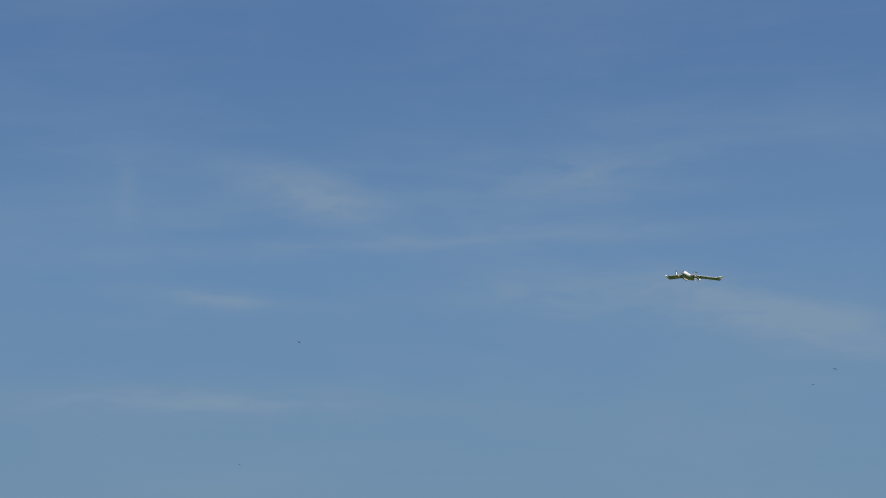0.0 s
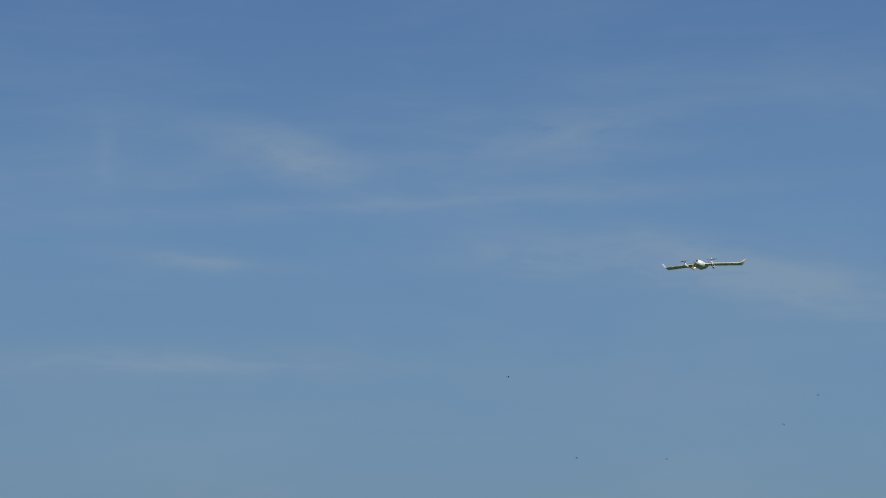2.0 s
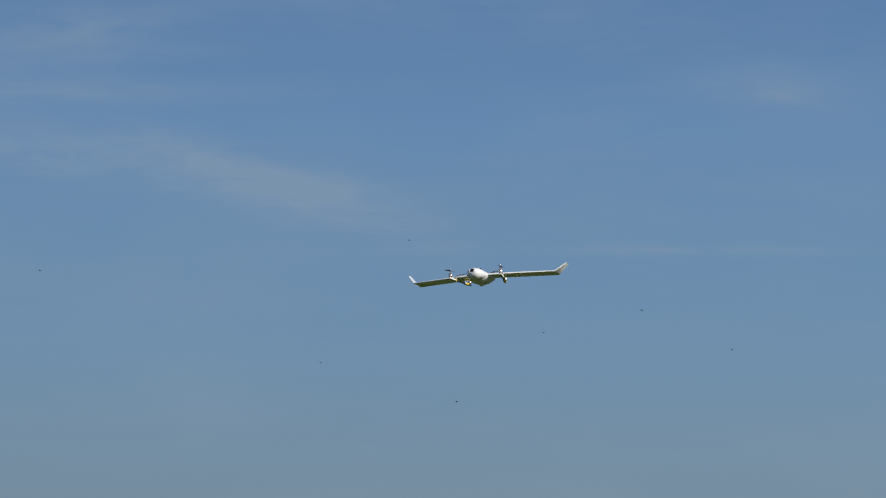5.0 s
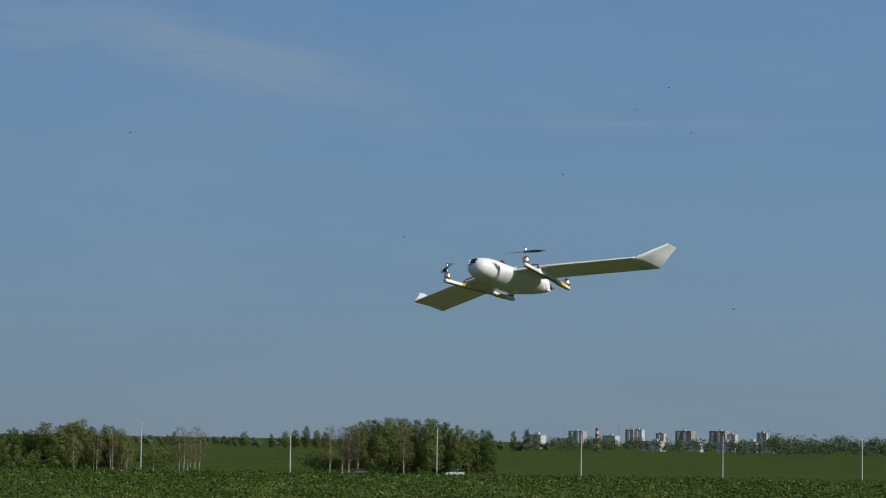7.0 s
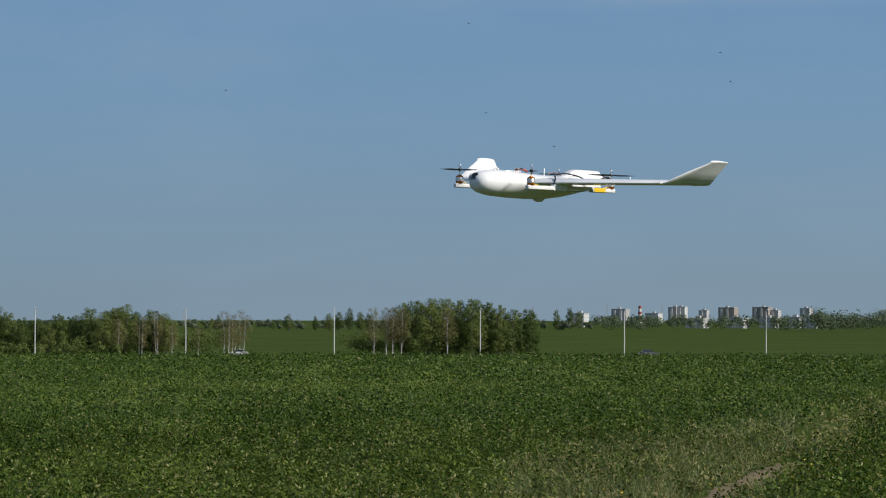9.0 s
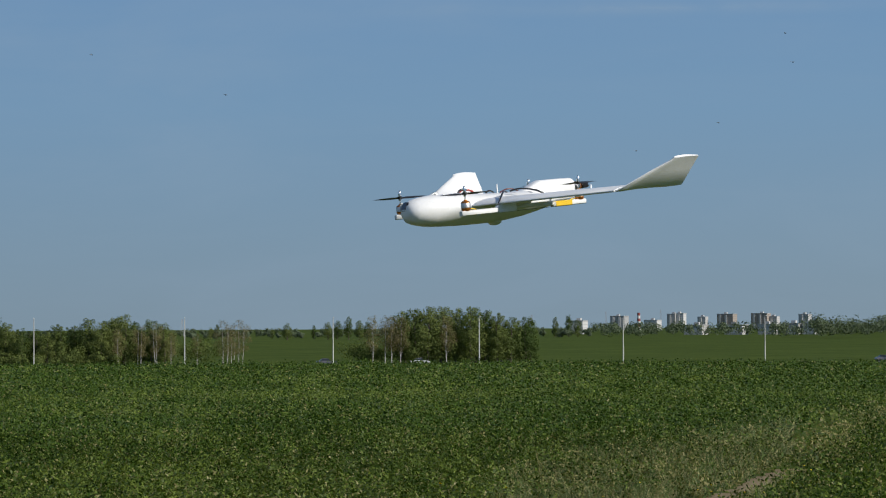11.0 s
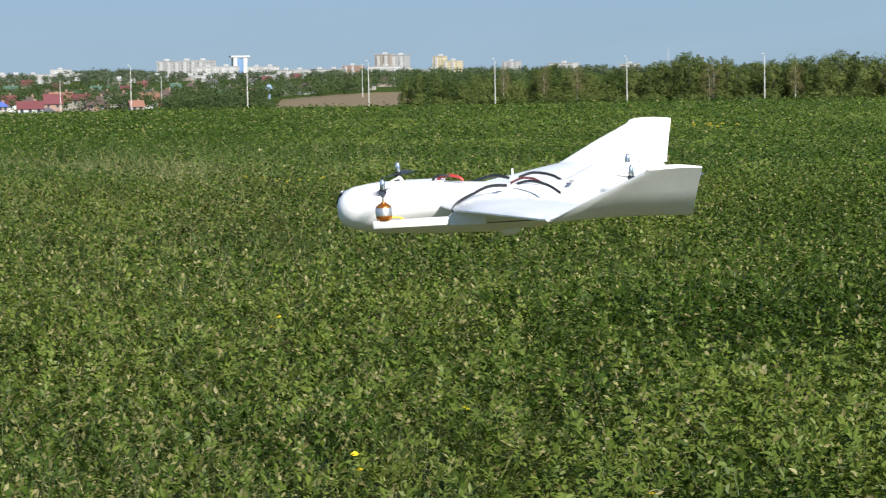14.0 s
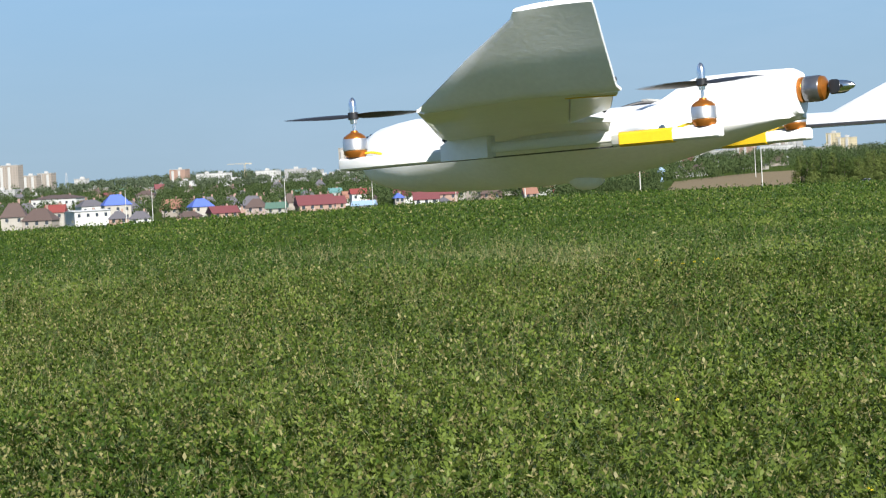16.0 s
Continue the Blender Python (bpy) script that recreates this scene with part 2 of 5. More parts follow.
# leaf green greyed and paled so the colour itself holds the distance haze
HAZED_LEAF = surface("hazed_wood_leaf", (0.098, 0.128, 0.080), 0.9, vary=0.2, scale=0.02, island=0.25, translucent=0.3, space="World", second=(0.132, 0.162, 0.104), gloss=0.05)
GARDEN_LEAF = surface("garden_leaf", (0.060, 0.092, 0.038), 0.85, vary=0.25, scale=0.04, island=0.3, translucent=0.3, space="World", second=(0.100, 0.135, 0.055), gloss=0.05)
CONCRETE = surface("pale_concrete", (0.52, 0.51, 0.48), 0.8, vary=0.12, scale=2)
ASPHALT = surface("asphalt", (0.06, 0.06, 0.062), 0.9, vary=0.2, scale=0.5, space="World")
TONES = {"white": (0.54, 0.54, 0.53), "pale": (0.45, 0.445, 0.435), "grey": (0.36, 0.36, 0.36), "cream": (0.36, 0.335, 0.30), "tan": (0.31, 0.27, 0.235), "brick": (0.33, 0.215, 0.17),
         "ochre": (0.52, 0.45, 0.30), "umber": (0.095, 0.066, 0.058), "red": (0.21, 0.045, 0.04), "slate": (0.11, 0.105, 0.12), "blue": (0.085, 0.14, 0.46), "maroon": (0.15, 0.045, 0.05),
         "rose": (0.34, 0.27, 0.245), "green": (0.08, 0.15, 0.115), "teal": (0.11, 0.24, 0.235), "skyblue": (0.27, 0.38, 0.52), "rust": (0.26, 0.13, 0.09)}


def tone(key, kind="wall"):
    return surface(key + "_" + kind, TONES[key], 0.75, vary=0.1, scale=0.6)


# ---- mesh helpers ----
def mesh_ob(name, verts, faces, material, parent=None, label="", smooth=False):
    me = bpy.data.meshes.new(name)
    me.from_pydata([tuple(v) for v in verts], [], [tuple(q) for q in faces])
    me.materials.append(material)
    if smooth:
        me.polygons.foreach_set("use_smooth", [True] * len(me.polygons))
    ob = new(name, me)
    if parent:
        ob.parent = parent
    if label:
        ob["label"] = label
    return ob


def part(name, bm, material, parent=None, label="", smooth=True):
    """Links a bmesh as one mesh object under a thing or a part."""
    bmesh.ops.recalc_face_normals(bm, faces=bm.faces)
    me = bpy.data.meshes.new(name)
    bm.to_mesh(me)
    bm.free()
    me.materials.append(material)
    if smooth:
        me.polygons.foreach_set("use_smooth", [True] * len(me.polygons))
        me.set_sharp_from_angle(angle=radians(42))
    ob = new(name, me)
    if parent:
        ob.parent = parent
    if label:
        ob["label"] = label
    return ob


def empty(name, m=None):
    ob = new(name)
    ob.empty_display_size = 0.1
    if m is not None:
        ob.matrix_basis = m
    return ob


def loft(bm, loops, closed_ends=True):
    """Skins a row of closed loops of equal length."""
    rings = [[bm.verts.new(p) for p in lp] for lp in loops]
    n = len(rings[0])
    for a, b in zip(rings, rings[1:]):
        for i in range(n):
            bm.faces.new((a[i], a[(i + 1) % n], b[(i + 1) % n], b[i]))
    if closed_ends:
        bm.faces.new(rings[0])
        bm.faces.new(rings[-1])
    return bm


def box(bm, cx, cy, cz, sx, sy, sz, bevel=0.0):
    r = bmesh.ops.create_cube(bm, size=1.0, matrix=Matrix.Translation((cx, cy, cz)) @ Matrix.Diagonal((sx, sy, sz, 1)))
    if bevel:
        es = list({e for v in r["verts"] for e in v.link_edges})
        bmesh.ops.bevel(bm, geom=es, offset=bevel, segments=2, affect="EDGES")
    return bm


def lathe(bm, profile, axis="z", centre=(0, 0, 0), n=20):
    """Turns (radius, height) pairs round an axis."""
    loops = []
    for r, h in profile:
        lp = []
        for i in range(n):
            a = 2 * math.pi * i / n
            u, v = max(r, 1e-4) * math.cos(a), max(r, 1e-4) * math.sin(a)
            p = (u, v, h) if axis == "z" else (h, u, v)
            lp.append((p[0] + centre[0], p[1] + centre[1], p[2] + centre[2]))
        loops.append(lp)
    return loft(bm, loops)


def tube(bm, points, radius, n=8):
    pts = [Vector(p) for p in points]
    # smooth the run of points
    fine = []
    for i in range(len(pts) - 1):
        p0, p1, p2, p3 = pts[max(i - 1, 0)], pts[i], pts[i + 1], pts[min(i + 2, len(pts) - 1)]
        for k in range(5):
            t = k / 5
            fine.append(0.5 * ((2 * p1) + (p2 - p0) * t + (2 * p0 - 5 * p1 + 4 * p2 - p3) * t * t + (3 * p1 - p0 - 3 * p2 + p3) * t ** 3))
    fine.append(pts[-1])
    loops = []
    for i, p in enumerate(fine):
        d = (fine[min(i + 1, len(fine) - 1)] - fine[max(i - 1, 0)]).normalized()
        a = d.orthogonal().normalized() if abs(d.z) > 0.9 else d.cross(Vector((0, 0, 1))).normalized()
        b = d.cross(a)
        loops.append([p + radius * (math.cos(2 * math.pi * k / n) * a + math.sin(2 * math.pi * k / n) * b) for k in range(n)])
    return loft(bm, loops)


def value_noise(x, y, cell, seed):
    """Smooth noise from 0 to 1 over the plan, in numpy."""
    rs = np.random.RandomState(seed)
    table = rs.rand(256, 256)
    u, v = np.asarray(x) / cell, np.asarray(y) / cell
    i, j = np.floor(u).astype(int), np.floor(v).astype(int)
    a, b = u - i, v - j
    a, b = a * a * (3 - 2 * a), b * b * (3 - 2 * b)
    g = lambda p, q: table[p % 256, q % 256]
    return (g(i, j) * (1 - a) + g(i + 1, j) * a) * (1 - b) + (g(i, j + 1) * (1 - a) + g(i + 1, j + 1) * a) * b


# ---- terrain ----
def ease(a, b, v):
    t = np.clip((np.asarray(v, float) - a) / (b - a), 0, 1)
    return t * t * (3 - 2 * t)


def terrain(x, y):
    """Height of the land: a broad low rise round the origin, a road below it, a village in the hollow and far plains."""
    x, y = np.asarray(x, float), np.asarray(y, float)
    r = np.hypot(x, y)
    bearing = np.degrees(np.arctan2(-x, y))
    k = 3.04e-5 + 1.2e-5 * ease(36, 50, bearing) * (1 - ease(95, 120, bearing))
    near = np.where(r < 300, -k * r * r, -k * 9e4 - 0.0178 * (r - 300))
    plain = np.maximum(near, -6.5 - 1.2 * ease(8.5, 10.5, bearing)) + 4.6 * ease(1500, 4600, r)
    hollow = np.maximum(near, -13.0) + 8.0 * ease(1100, 2700, r)
    w = ease(31.0, 36.5, bearing) * (1 - ease(95, 120, bearing))
    return plain * (1 - w) + hollow * w


def zt(x, y):
    return float(terrain(x, y))


def polar(bearing, dist):
    b = radians(bearing)
    return -math.sin(b) * dist, math.cos(b) * dist


TRACK = [(-4.22, -7.44), (-3.22, 3.72), (-2.42, 8.93), (-1.86, 12.65), (-1.24, 16.37), (2.36, 25.3), (3.41, 30.38), (5.15, 36.95), (7.44, 47.12), (11.78, 64.48), (19.84, 93.0), (32.24, 130.2)]


def line_distance(x, y, line):
    """Distance in plan from a run of points."""
    x, y = np.asarray(x, float), np.asarray(y, float)
    best = np.full(x.shape, 1e9)
    for (ax, ay), (bx, by) in zip(line, line[1:]):
        dx, dy = bx - ax, by - ay
        t = np.clip(((x - ax) * dx + (y - ay) * dy) / (dx * dx + dy * dy), 0, 1)
        best = np.minimum(best, np.hypot(x - ax - t * dx, y - ay - t * dy))
    return best


def build_ground():
    radii = np.concatenate([[0.0], np.geomspace(1.2, 4950, 120)])
    angles = np.radians(np.concatenate([np.arange(-14, 54, 0.75), np.arange(54, 346, 6.0)]))
    verts, faces = [(0, 0, 0)], []
    n = len(angles)
    for r in radii[1:]:
        x, y = -np.sin(angles) * r, np.cos(angles) * r
        z = terrain(x, y)
        verts += list(zip(x, y, z))
    for k in range(len(radii) - 1):
        for i in range(n):
            j = (i + 1) % n
            if k == 0:
                faces.append((0, 1 + j, 1 + i))
            else:
                a, b = 1 + (k - 1) * n, 1 + k * n
                faces.append((a + i, a + j, b + j, b + i))
    ob = mesh_ob("ground", verts, faces, MEADOW, smooth=True)
    tagged(ob, "rolling green farmland with dark meadow soil", "ground", kind="structure")


build_ground()


def ribbon(name, pts, half, lift, material, label, category, ragged=0.0):
    """A strip of surface that follows the land."""
    rs = np.random.RandomState(4)
    fine = []
    for (ax, ay), (bx, by) in zip(pts, pts[1:]):
        k = max(2, int(math.hypot(bx - ax, by - ay) / max(half, 0.25)))
        fine += [(ax + (bx - ax) * i / k, ay + (by - ay) * i / k) for i in range(k)]
    fine.append(pts[-1])
    verts, faces = [], []
    for i, (x, y) in enumerate(fine):
        x0, y0 = fine[max(i - 1, 0)]
        x1, y1 = fine[min(i + 1, len(fine) - 1)]
        d = math.hypot(x1 - x0, y1 - y0)
        nx, ny = -(y1 - y0) / d, (x1 - x0) / d
        for s in (-1, -0.4, 0.4, 1):
            w = half * s * (1 + ragged * (rs.rand() - 0.5))
            px, py = x + nx * w, y + ny * w
            verts.append((px, py, zt(px, py) + lift - (0.02 if abs(s) == 1 and ragged else 0)))
    for i in range(len(fine) - 1):
        for k in range(3):
            a = i * 4 + k
            faces.append((a, a + 1, a + 5, a + 4))
    return tagged(mesh_ob(name, verts, faces, material, smooth=True), label, category, kind="structure")


ribbon("dirt_track", TRACK[:8], 0.25, 0.024, SOIL, "narrow trodden track of dry pale soil", "track", ragged=0.8)

WEEDS = [(-0.4, 21.0), (1.2, 26.0), (2.6, 33.0), (5.2, 43.0), (8.8, 54.0), (13.0, 68.0)]
GRASS_STRIP = [(-42.0, 44.6), (-35.0, 43.0), (-29.0, 39.5), (-25.5, 36.5)]
ribbon("verge", TRACK[1:5], 0.9, 0.008, LITTER, "thin weedy verge of brown soil beside the track", "verge", ragged=0.6)
ribbon("verge", WEEDS[:4], 1.0, 0.010, LITTER, "thin weedy verge of brown soil and dead straw", "verge", ragged=0.5)
ribbon("verge", GRASS_STRIP, 1.5, 0.010, LITTER, "thin grassy strip of brown soil within the crop", "verge", ragged=0.5)

# the road below the rise: a straight line of lamps, cars and trees
ROAD_B, ROAD_D = 7.5, 546.0
RN = (-math.sin(radians(ROAD_B)), math.cos(radians(ROAD_B)))
RU = (-math.cos(radians(ROAD_B)), -math.sin(radians(ROAD_B)))


def road(s, off=0.0):
    """A point s metres along the road, off metres beyond it."""
    return RN[0] * (ROAD_D + off) + RU[0] * s, RN[1] * (ROAD_D + off) + RU[1] * s


ribbon("road", [road(s, 4) for s in range(-420, 421, 20)], 4.0, 0.25, ASPHALT, "grey asphalt country road along the trees", "road")
# rough grass between the crest of the field and the road
ribbon("verge", [road(s, -30) for s in range(-420, -59, 20)], 26.0, 0.15, DRY_GRASS, "rough brownish grass before the country road", "verge", ragged=0.3)
# bare ploughed strip between the field and the village
ribbon("ploughed_field", [polar(30.6, 830), polar(32.4, 830), polar(33.7, 830)], 230.0, 0.4, SOIL, "bare brown ploughed strip of land", "field")
# ---- the aircraft ----
def airfoil(le, te, y, z, thick, n=9, t0=0.0, t1=1.0):
    """A closed wing section at one spanwise place, or the piece of it between two shares of its chord."""
    up, dn = [], []
    for i in range(n + 1):
        t = t0 + (t1 - t0) * 0.5 * (1 - math.cos(math.pi * i / n))
        h = thick * 2.6 * (0.2969 * math.sqrt(t) - 0.126 * t - 0.3516 * t * t + 0.2843 * t ** 3 - 0.1015 * t ** 4) + 0.0022
        x = le + (te - le) * t
        camber = 0.25 * thick * math.sin(math.pi * t)
        up.append((x, y, z + camber + h))
        dn.append((x, y, z + camber - h * 0.75))
    return up + dn[::-1]


ELEVONS = []


def wing_half(drone, s):
    le = lambda y: 0.12 - 0.485 * (y - 0.27) if y > 0.26 else 0.165 - 0.20 * (y - 0.05)
    te = lambda y: -0.188 - 0.505 * (y - 0.24)
    lift = lambda y: 0.002 + 0.022 * (y / 0.8)
    deep = lambda y: 0.058 - 0.0265 * y
    cut = lambda y: (le(y) - te(y) - 0.078) / (le(y) - te(y))
    bm = bmesh.new()
    loops = []
    for y, c in ((0.05, 1), (0.12, 1), (0.20, 1), (0.304, 1), (0.305, cut(0.305)), (0.45, cut(0.45)), (0.60, cut(0.60)), (0.734, cut(0.734)), (0.735, 1), (0.785, 1)):
        loops.append(airfoil(le(y), te(y), y * s, lift(y), deep(y), t1=c))
    loft(bm, loops)
    wing = part("wing", bm, FOAM, drone, "white moulded foam wing")
    # elevon hinged behind the wing; its space begins on the hinge line
    spans = (0.309, 0.45, 0.60, 0.729)
    hinge = [Vector((le(y) + (te(y) - le(y)) * (cut(y) + 0.003), s * y, lift(y) + 0.006)) for y in spans]
    turned = [[tuple(Vector(q) - hinge[0]) for q in airfoil(le(y), te(y), y * s, lift(y), deep(y), t0=cut(y) + 0.004)] for y in spans]
    bm = bmesh.new()
    loft(bm, turned)
    elevon = part("elevon", bm, FOAM, drone, "white foam elevon hinged to the wing")
    elevon.location = hinge[0]
    ELEVONS.append((elevon, hinge[0], (hinge[-1] - hinge[0]).normalized() * s))
    # winglet bent up from the tip, with blunt top
    bm = bmesh.new()
    loops = []
    for f_, a, b, y, z, th in ((0, -0.139, -0.470, 0.788, 0.024, 0.038), (1, -0.150, -0.470, 0.804, 0.030, 0.037), (2, -0.262, -0.480, 0.856, 0.088, 0.026), (3, -0.357, -0.489, 0.897, 0.132, 0.027), (4, -0.366, -0.490, 0.906, 0.142, 0.020)):
        sec = airfoil(a, b, 0, 0, th)
        lean = radians(48 if f_ else 20)
        loops.append([(x, s * (y - zz * math.sin(lean)), z + zz * math.cos(lean)) for x, _, zz in sec])
    loft(bm, loops)
    part("winglet", bm, FOAM, drone, "white foam winglet canted outwards")
    # dark tape along the trailing edge of the elevon
    bm = bmesh.new()
    loft(bm, [[(q[0] + dx, q[1], q[2] + dz) for dx, dz in ((0.005, 0.0032), (-0.003, 0.0026), (-0.003, -0.0022), (0.005, -0.0034))] for q in (lp[9] for lp in turned)])
    part("trailing_edge_strip", bm, TAPE_AND_SHADE, elevon, "dark tape along the trailing edge")
    # end face browned for the shade in the winglet gap, and yellow tape
    bm = bmesh.new()
    loft(bm, [[(q[0], s * yy, q[2]) for q in airfoil(le(0.735), te(0.735), 0, lift(0.735), deep(0.735) * 0.94, t0=cut(0.735), t1=0.99)] for yy in (0.7315, 0.736)])
    part("end_face", bm, GAP_SHADE, wing, "end face of the wing tip, browned for gap shade", smooth=False)
    bm = bmesh.new()
    under = [airfoil(le(y), te(y), s * y, lift(y), deep(y), t0=cut(0.735) - 0.02, t1=0.995)[10:] for y in (0.7335, 0.738)]
    loft(bm, [[under[0][i], under[1][i], (under[1][i][0], under[1][i][1], under[1][i][2] - 0.0012), (under[0][i][0], under[0][i][1], under[0][i][2] - 0.0012)] for i in range(10)])
    part("edge_tape", bm, YELLOW, wing, "yellow tape along the wing tip's edge", smooth=False)
    bm = bmesh.new()
    lp, lq = turned[3], turned[2]
    strip = lambda q, r, d: [(q[0] + (r[0] - q[0]) * u, q[1] + (r[1] - q[1]) * u, q[2] + (r[2] - q[2]) * u + v) for u, v in ((0.0, d), (0.04, d), (0.04, d * 2.5), (0.0, d * 2.5))]
    loft(bm, [strip(lp[i], lq[i], -0.0006) for i in range(10, 20)])
    part("edge_tape", bm, YELLOW, elevon, "yellow tape along the elevon's end", smooth=False)
    # servo cover and horn
    bm = bmesh.new()
    box(bm, -0.10, s * 0.46, 0.036, 0.05, 0.024, 0.004, 0.001)
    part("servo_cover", bm, BOOM_WHITE, wing)
    bm = bmesh.new()
    box(bm, te(0.46) + 0.062, s * 0.46, 0.040, 0.006, 0.003, 0.030, 0.0008)
    part("control_horn", bm, BOOM_WHITE, wing)
    return wing


def motor(drone, x, y, z0):
    """An outrunner standing on its boom: orange base and cap, grey can, steel shaft."""
    bm = bmesh.new()
    lathe(bm, [(0.012, z0 - 0.001), (0.017, z0), (0.0185, z0 + 0.003), (0.0205, z0 + 0.007), (0.0205, z0 + 0.011), (0.019, z0 + 0.012)], centre=(x, y, 0))
    base = part("motor_base", bm, COPPER, drone, "orange anodised motor mount")
    bm = bmesh.new()
    lathe(bm, [(0.0195, z0 + 0.011), (0.0215, z0 + 0.013), (0.0215, z0 + 0.031), (0.020, z0 + 0.033)], centre=(x, y, 0), n=24)
    part("motor_can", bm, BELL, base, "grey metal motor can")
    bm = bmesh.new()
    lathe(bm, [(0.0205, z0 + 0.0325), (0.0195, z0 + 0.036), (0.013, z0 + 0.041), (0.007, z0 + 0.044), (0.006, z0 + 0.047)], centre=(x, y, 0))
    part("motor_cap", bm, COPPER, base)
    bm = bmesh.new()
    lathe(bm, [(0.0028, z0 + 0.044), (0.0028, z0 + 0.060), (0.006, z0 + 0.060), (0.0065, z0 + 0.069)], centre=(x, y, 0), n=12)
    part("shaft", bm, STEEL, base)
    # leads running along the boom
    sgn = 1 if y > 0 else -1
    bm = bmesh.new()
    way = -1 if x > 0 else 1
    tube(bm, [(x + way * 0.018, y, z0 + 0.006), (x + way * 0.033, y - sgn * 0.002, z0 + 0.006), (x + way * 0.050, y - sgn * 0.003, z0 + 0.002)], 0.0024, 6)
    part("motor_lead", bm, YELLOW, base, "yellow sleeved motor lead")
    return base


def propeller(drone, name, x, y, z, radius, hand):
    """Two twisted black blades on a hub with a bright bullet nut; turns about its own z."""
    hub = bmesh.new()
    lathe(hub, [(0.008, -0.006), (0.0095, -0.005), (0.0095, 0.006), (0.007, 0.007)], n=16)
    pivot = part(name, hub, BLACK, drone, "black two-bladed propeller")
    pivot.location = (x, y, z)
    for side in (1, -1):
        bm = bmesh.new()
        loops = []
        for t in (0.0, 0.06, 0.15, 0.3, 0.5, 0.7, 0.86, 0.95, 1.0):
            r = 0.006 + (radius - 0.006) * t
            chord = radius * (0.085 + 0.24 * math.sin(math.pi * min(1, t * 0.92 + 0.08)) ** 0.8) * (1 if t < 0.9 else 1.6 - 0.7 * t / 0.95) * 0.75
            pitch = radians(24 - 15 * t) * hand
            lp = []
            for u, w in ((-0.5, 0.0), (-0.2, 0.09), (0.2, 0.08), (0.5, 0.0), (0.2, -0.03), (-0.2, -0.03)):
                cx, cz = u * chord, w * chord
                lp.append((side * (cx * math.cos(pitch) - cz * math.sin(pitch)), side * r, cx * math.sin(pitch) + cz * math.cos(pitch)))
            loops.append(lp)
        loft(bm, loops)
        part("blade", bm, BLACK, pivot)
    bm = bmesh.new()
    lathe(bm, [(0.0072, 0.006), (0.0072, 0.017), (0.0066, 0.023), (0.0045, 0.030), (0.0012, 0.033)], n=16)
    part("spinner_nut", bm, STEEL, pivot, "bright steel bullet nut")
    return pivot


PROPS = []


def build_drone():
    drone = empty("vtol_drone")
    tagged(drone, "white foam flying-wing drone with four lift rotors and a tail motor", "drone")
    # blended body
    bm = bmesh.new()
    loops = []
    # station, half width, top, bottom, squareness
    for x, hw, top, bot, sq in ((0.433, 0.020, 0.016, -0.016, 2.0), (0.428, 0.038, 0.030, -0.031, 2.0), (0.414, 0.057, 0.045, -0.046, 2.0), (0.39, 0.071, 0.056, -0.056, 2.05), (0.35, 0.082, 0.063, -0.065, 2.1),
                                (0.31, 0.090, 0.067, -0.070, 2.3), (0.24, 0.096, 0.066, -0.074, 2.3), (0.16, 0.106, 0.062, -0.077, 2.2), (0.08, 0.128, 0.056, -0.078, 2.0), (0.0, 0.148, 0.052, -0.077, 1.9),
                                (-0.08, 0.150, 0.050, -0.072, 1.9), (-0.16, 0.130, 0.050, -0.062, 1.9), (-0.24, 0.098, 0.050, -0.046, 2.0), (-0.32, 0.066, 0.050, -0.028, 2.1), (-0.39, 0.046, 0.048, -0.010, 2.2), (-0.43, 0.038, 0.044, 0.004, 2.2)):
        lp = []
        for i in range(28):
            a = 2 * math.pi * i / 28
            ca, sa = math.cos(a), math.sin(a)
            yy = math.copysign(abs(ca) ** (2 / sq), ca) * hw
            h = top if sa > 0 else -bot
            if sa < 0:
                low = sq - (sq - 1.5) * float(ease(0.36, 0.20, x)) * float(ease(-0.40, -0.20, x))
                yy = math.copysign(abs(ca) ** (2 / low), ca) * hw
                lp.append((x, yy, -abs(sa) ** (2 / low) * h))
                continue
            lp.append((x, yy, abs(sa) ** (2 / sq) * h))
        loops.append(lp)
    loft(bm, loops)
    part("fuselage", bm, FOAM, drone, "rounded white foam fuselage")
    # raised fairing that carries the tail motor
    bm = bmesh.new()
    loops = []
    for x, hw, top, bot in ((-0.15, 0.030, 0.046, 0.02), (-0.19, 0.036, 0.058, 0.02), (-0.235, 0.040, 0.082, 0.015), (-0.26, 0.041, 0.089, 0.01), (-0.36, 0.040, 0.089, 0.0), (-0.425, 0.038, 0.087, 0.0), (-0.437, 0.032, 0.080, 0.008)):
        lp = []
        for i in range(20):
            a = 2 * math.pi * i / 20
            ca, sa = math.cos(a), math.sin(a)
            q = 2 / 3.4
            lp.append((x, math.copysign(abs(ca) ** q, ca) * hw, (top + bot) / 2 + math.copysign(abs(sa) ** q, sa) * (top - bot) / 2))
        loops.append(lp)
    loft(bm, loops)
    part("tail_fairing", bm, FOAM, drone, "white foam tail fairing")
    # landing knob under the belly
    bm = bmesh.new()
    lathe(bm, [(0.034, -0.070), (0.030, -0.080), (0.020, -0.088), (0.008, -0.091)], centre=(-0.02, 0, 0))
    part("belly_knob", bm, FOAM, drone)
    # nose window sunk in the slope above the nose tip, with a pale lip
    tilt = pose(0.4215, -0.003, 0.026, 0, 66, 0)
    bm = bmesh.new()
    box(bm, 0, 0, 0.000, 0.042, 0.044, 0.020, 0.006)
    bmesh.ops.transform(bm, matrix=tilt, verts=bm.verts)
    window = part("nose_window", bm, LENS, drone, "dark square camera window in the nose")
    bm = bmesh.new()
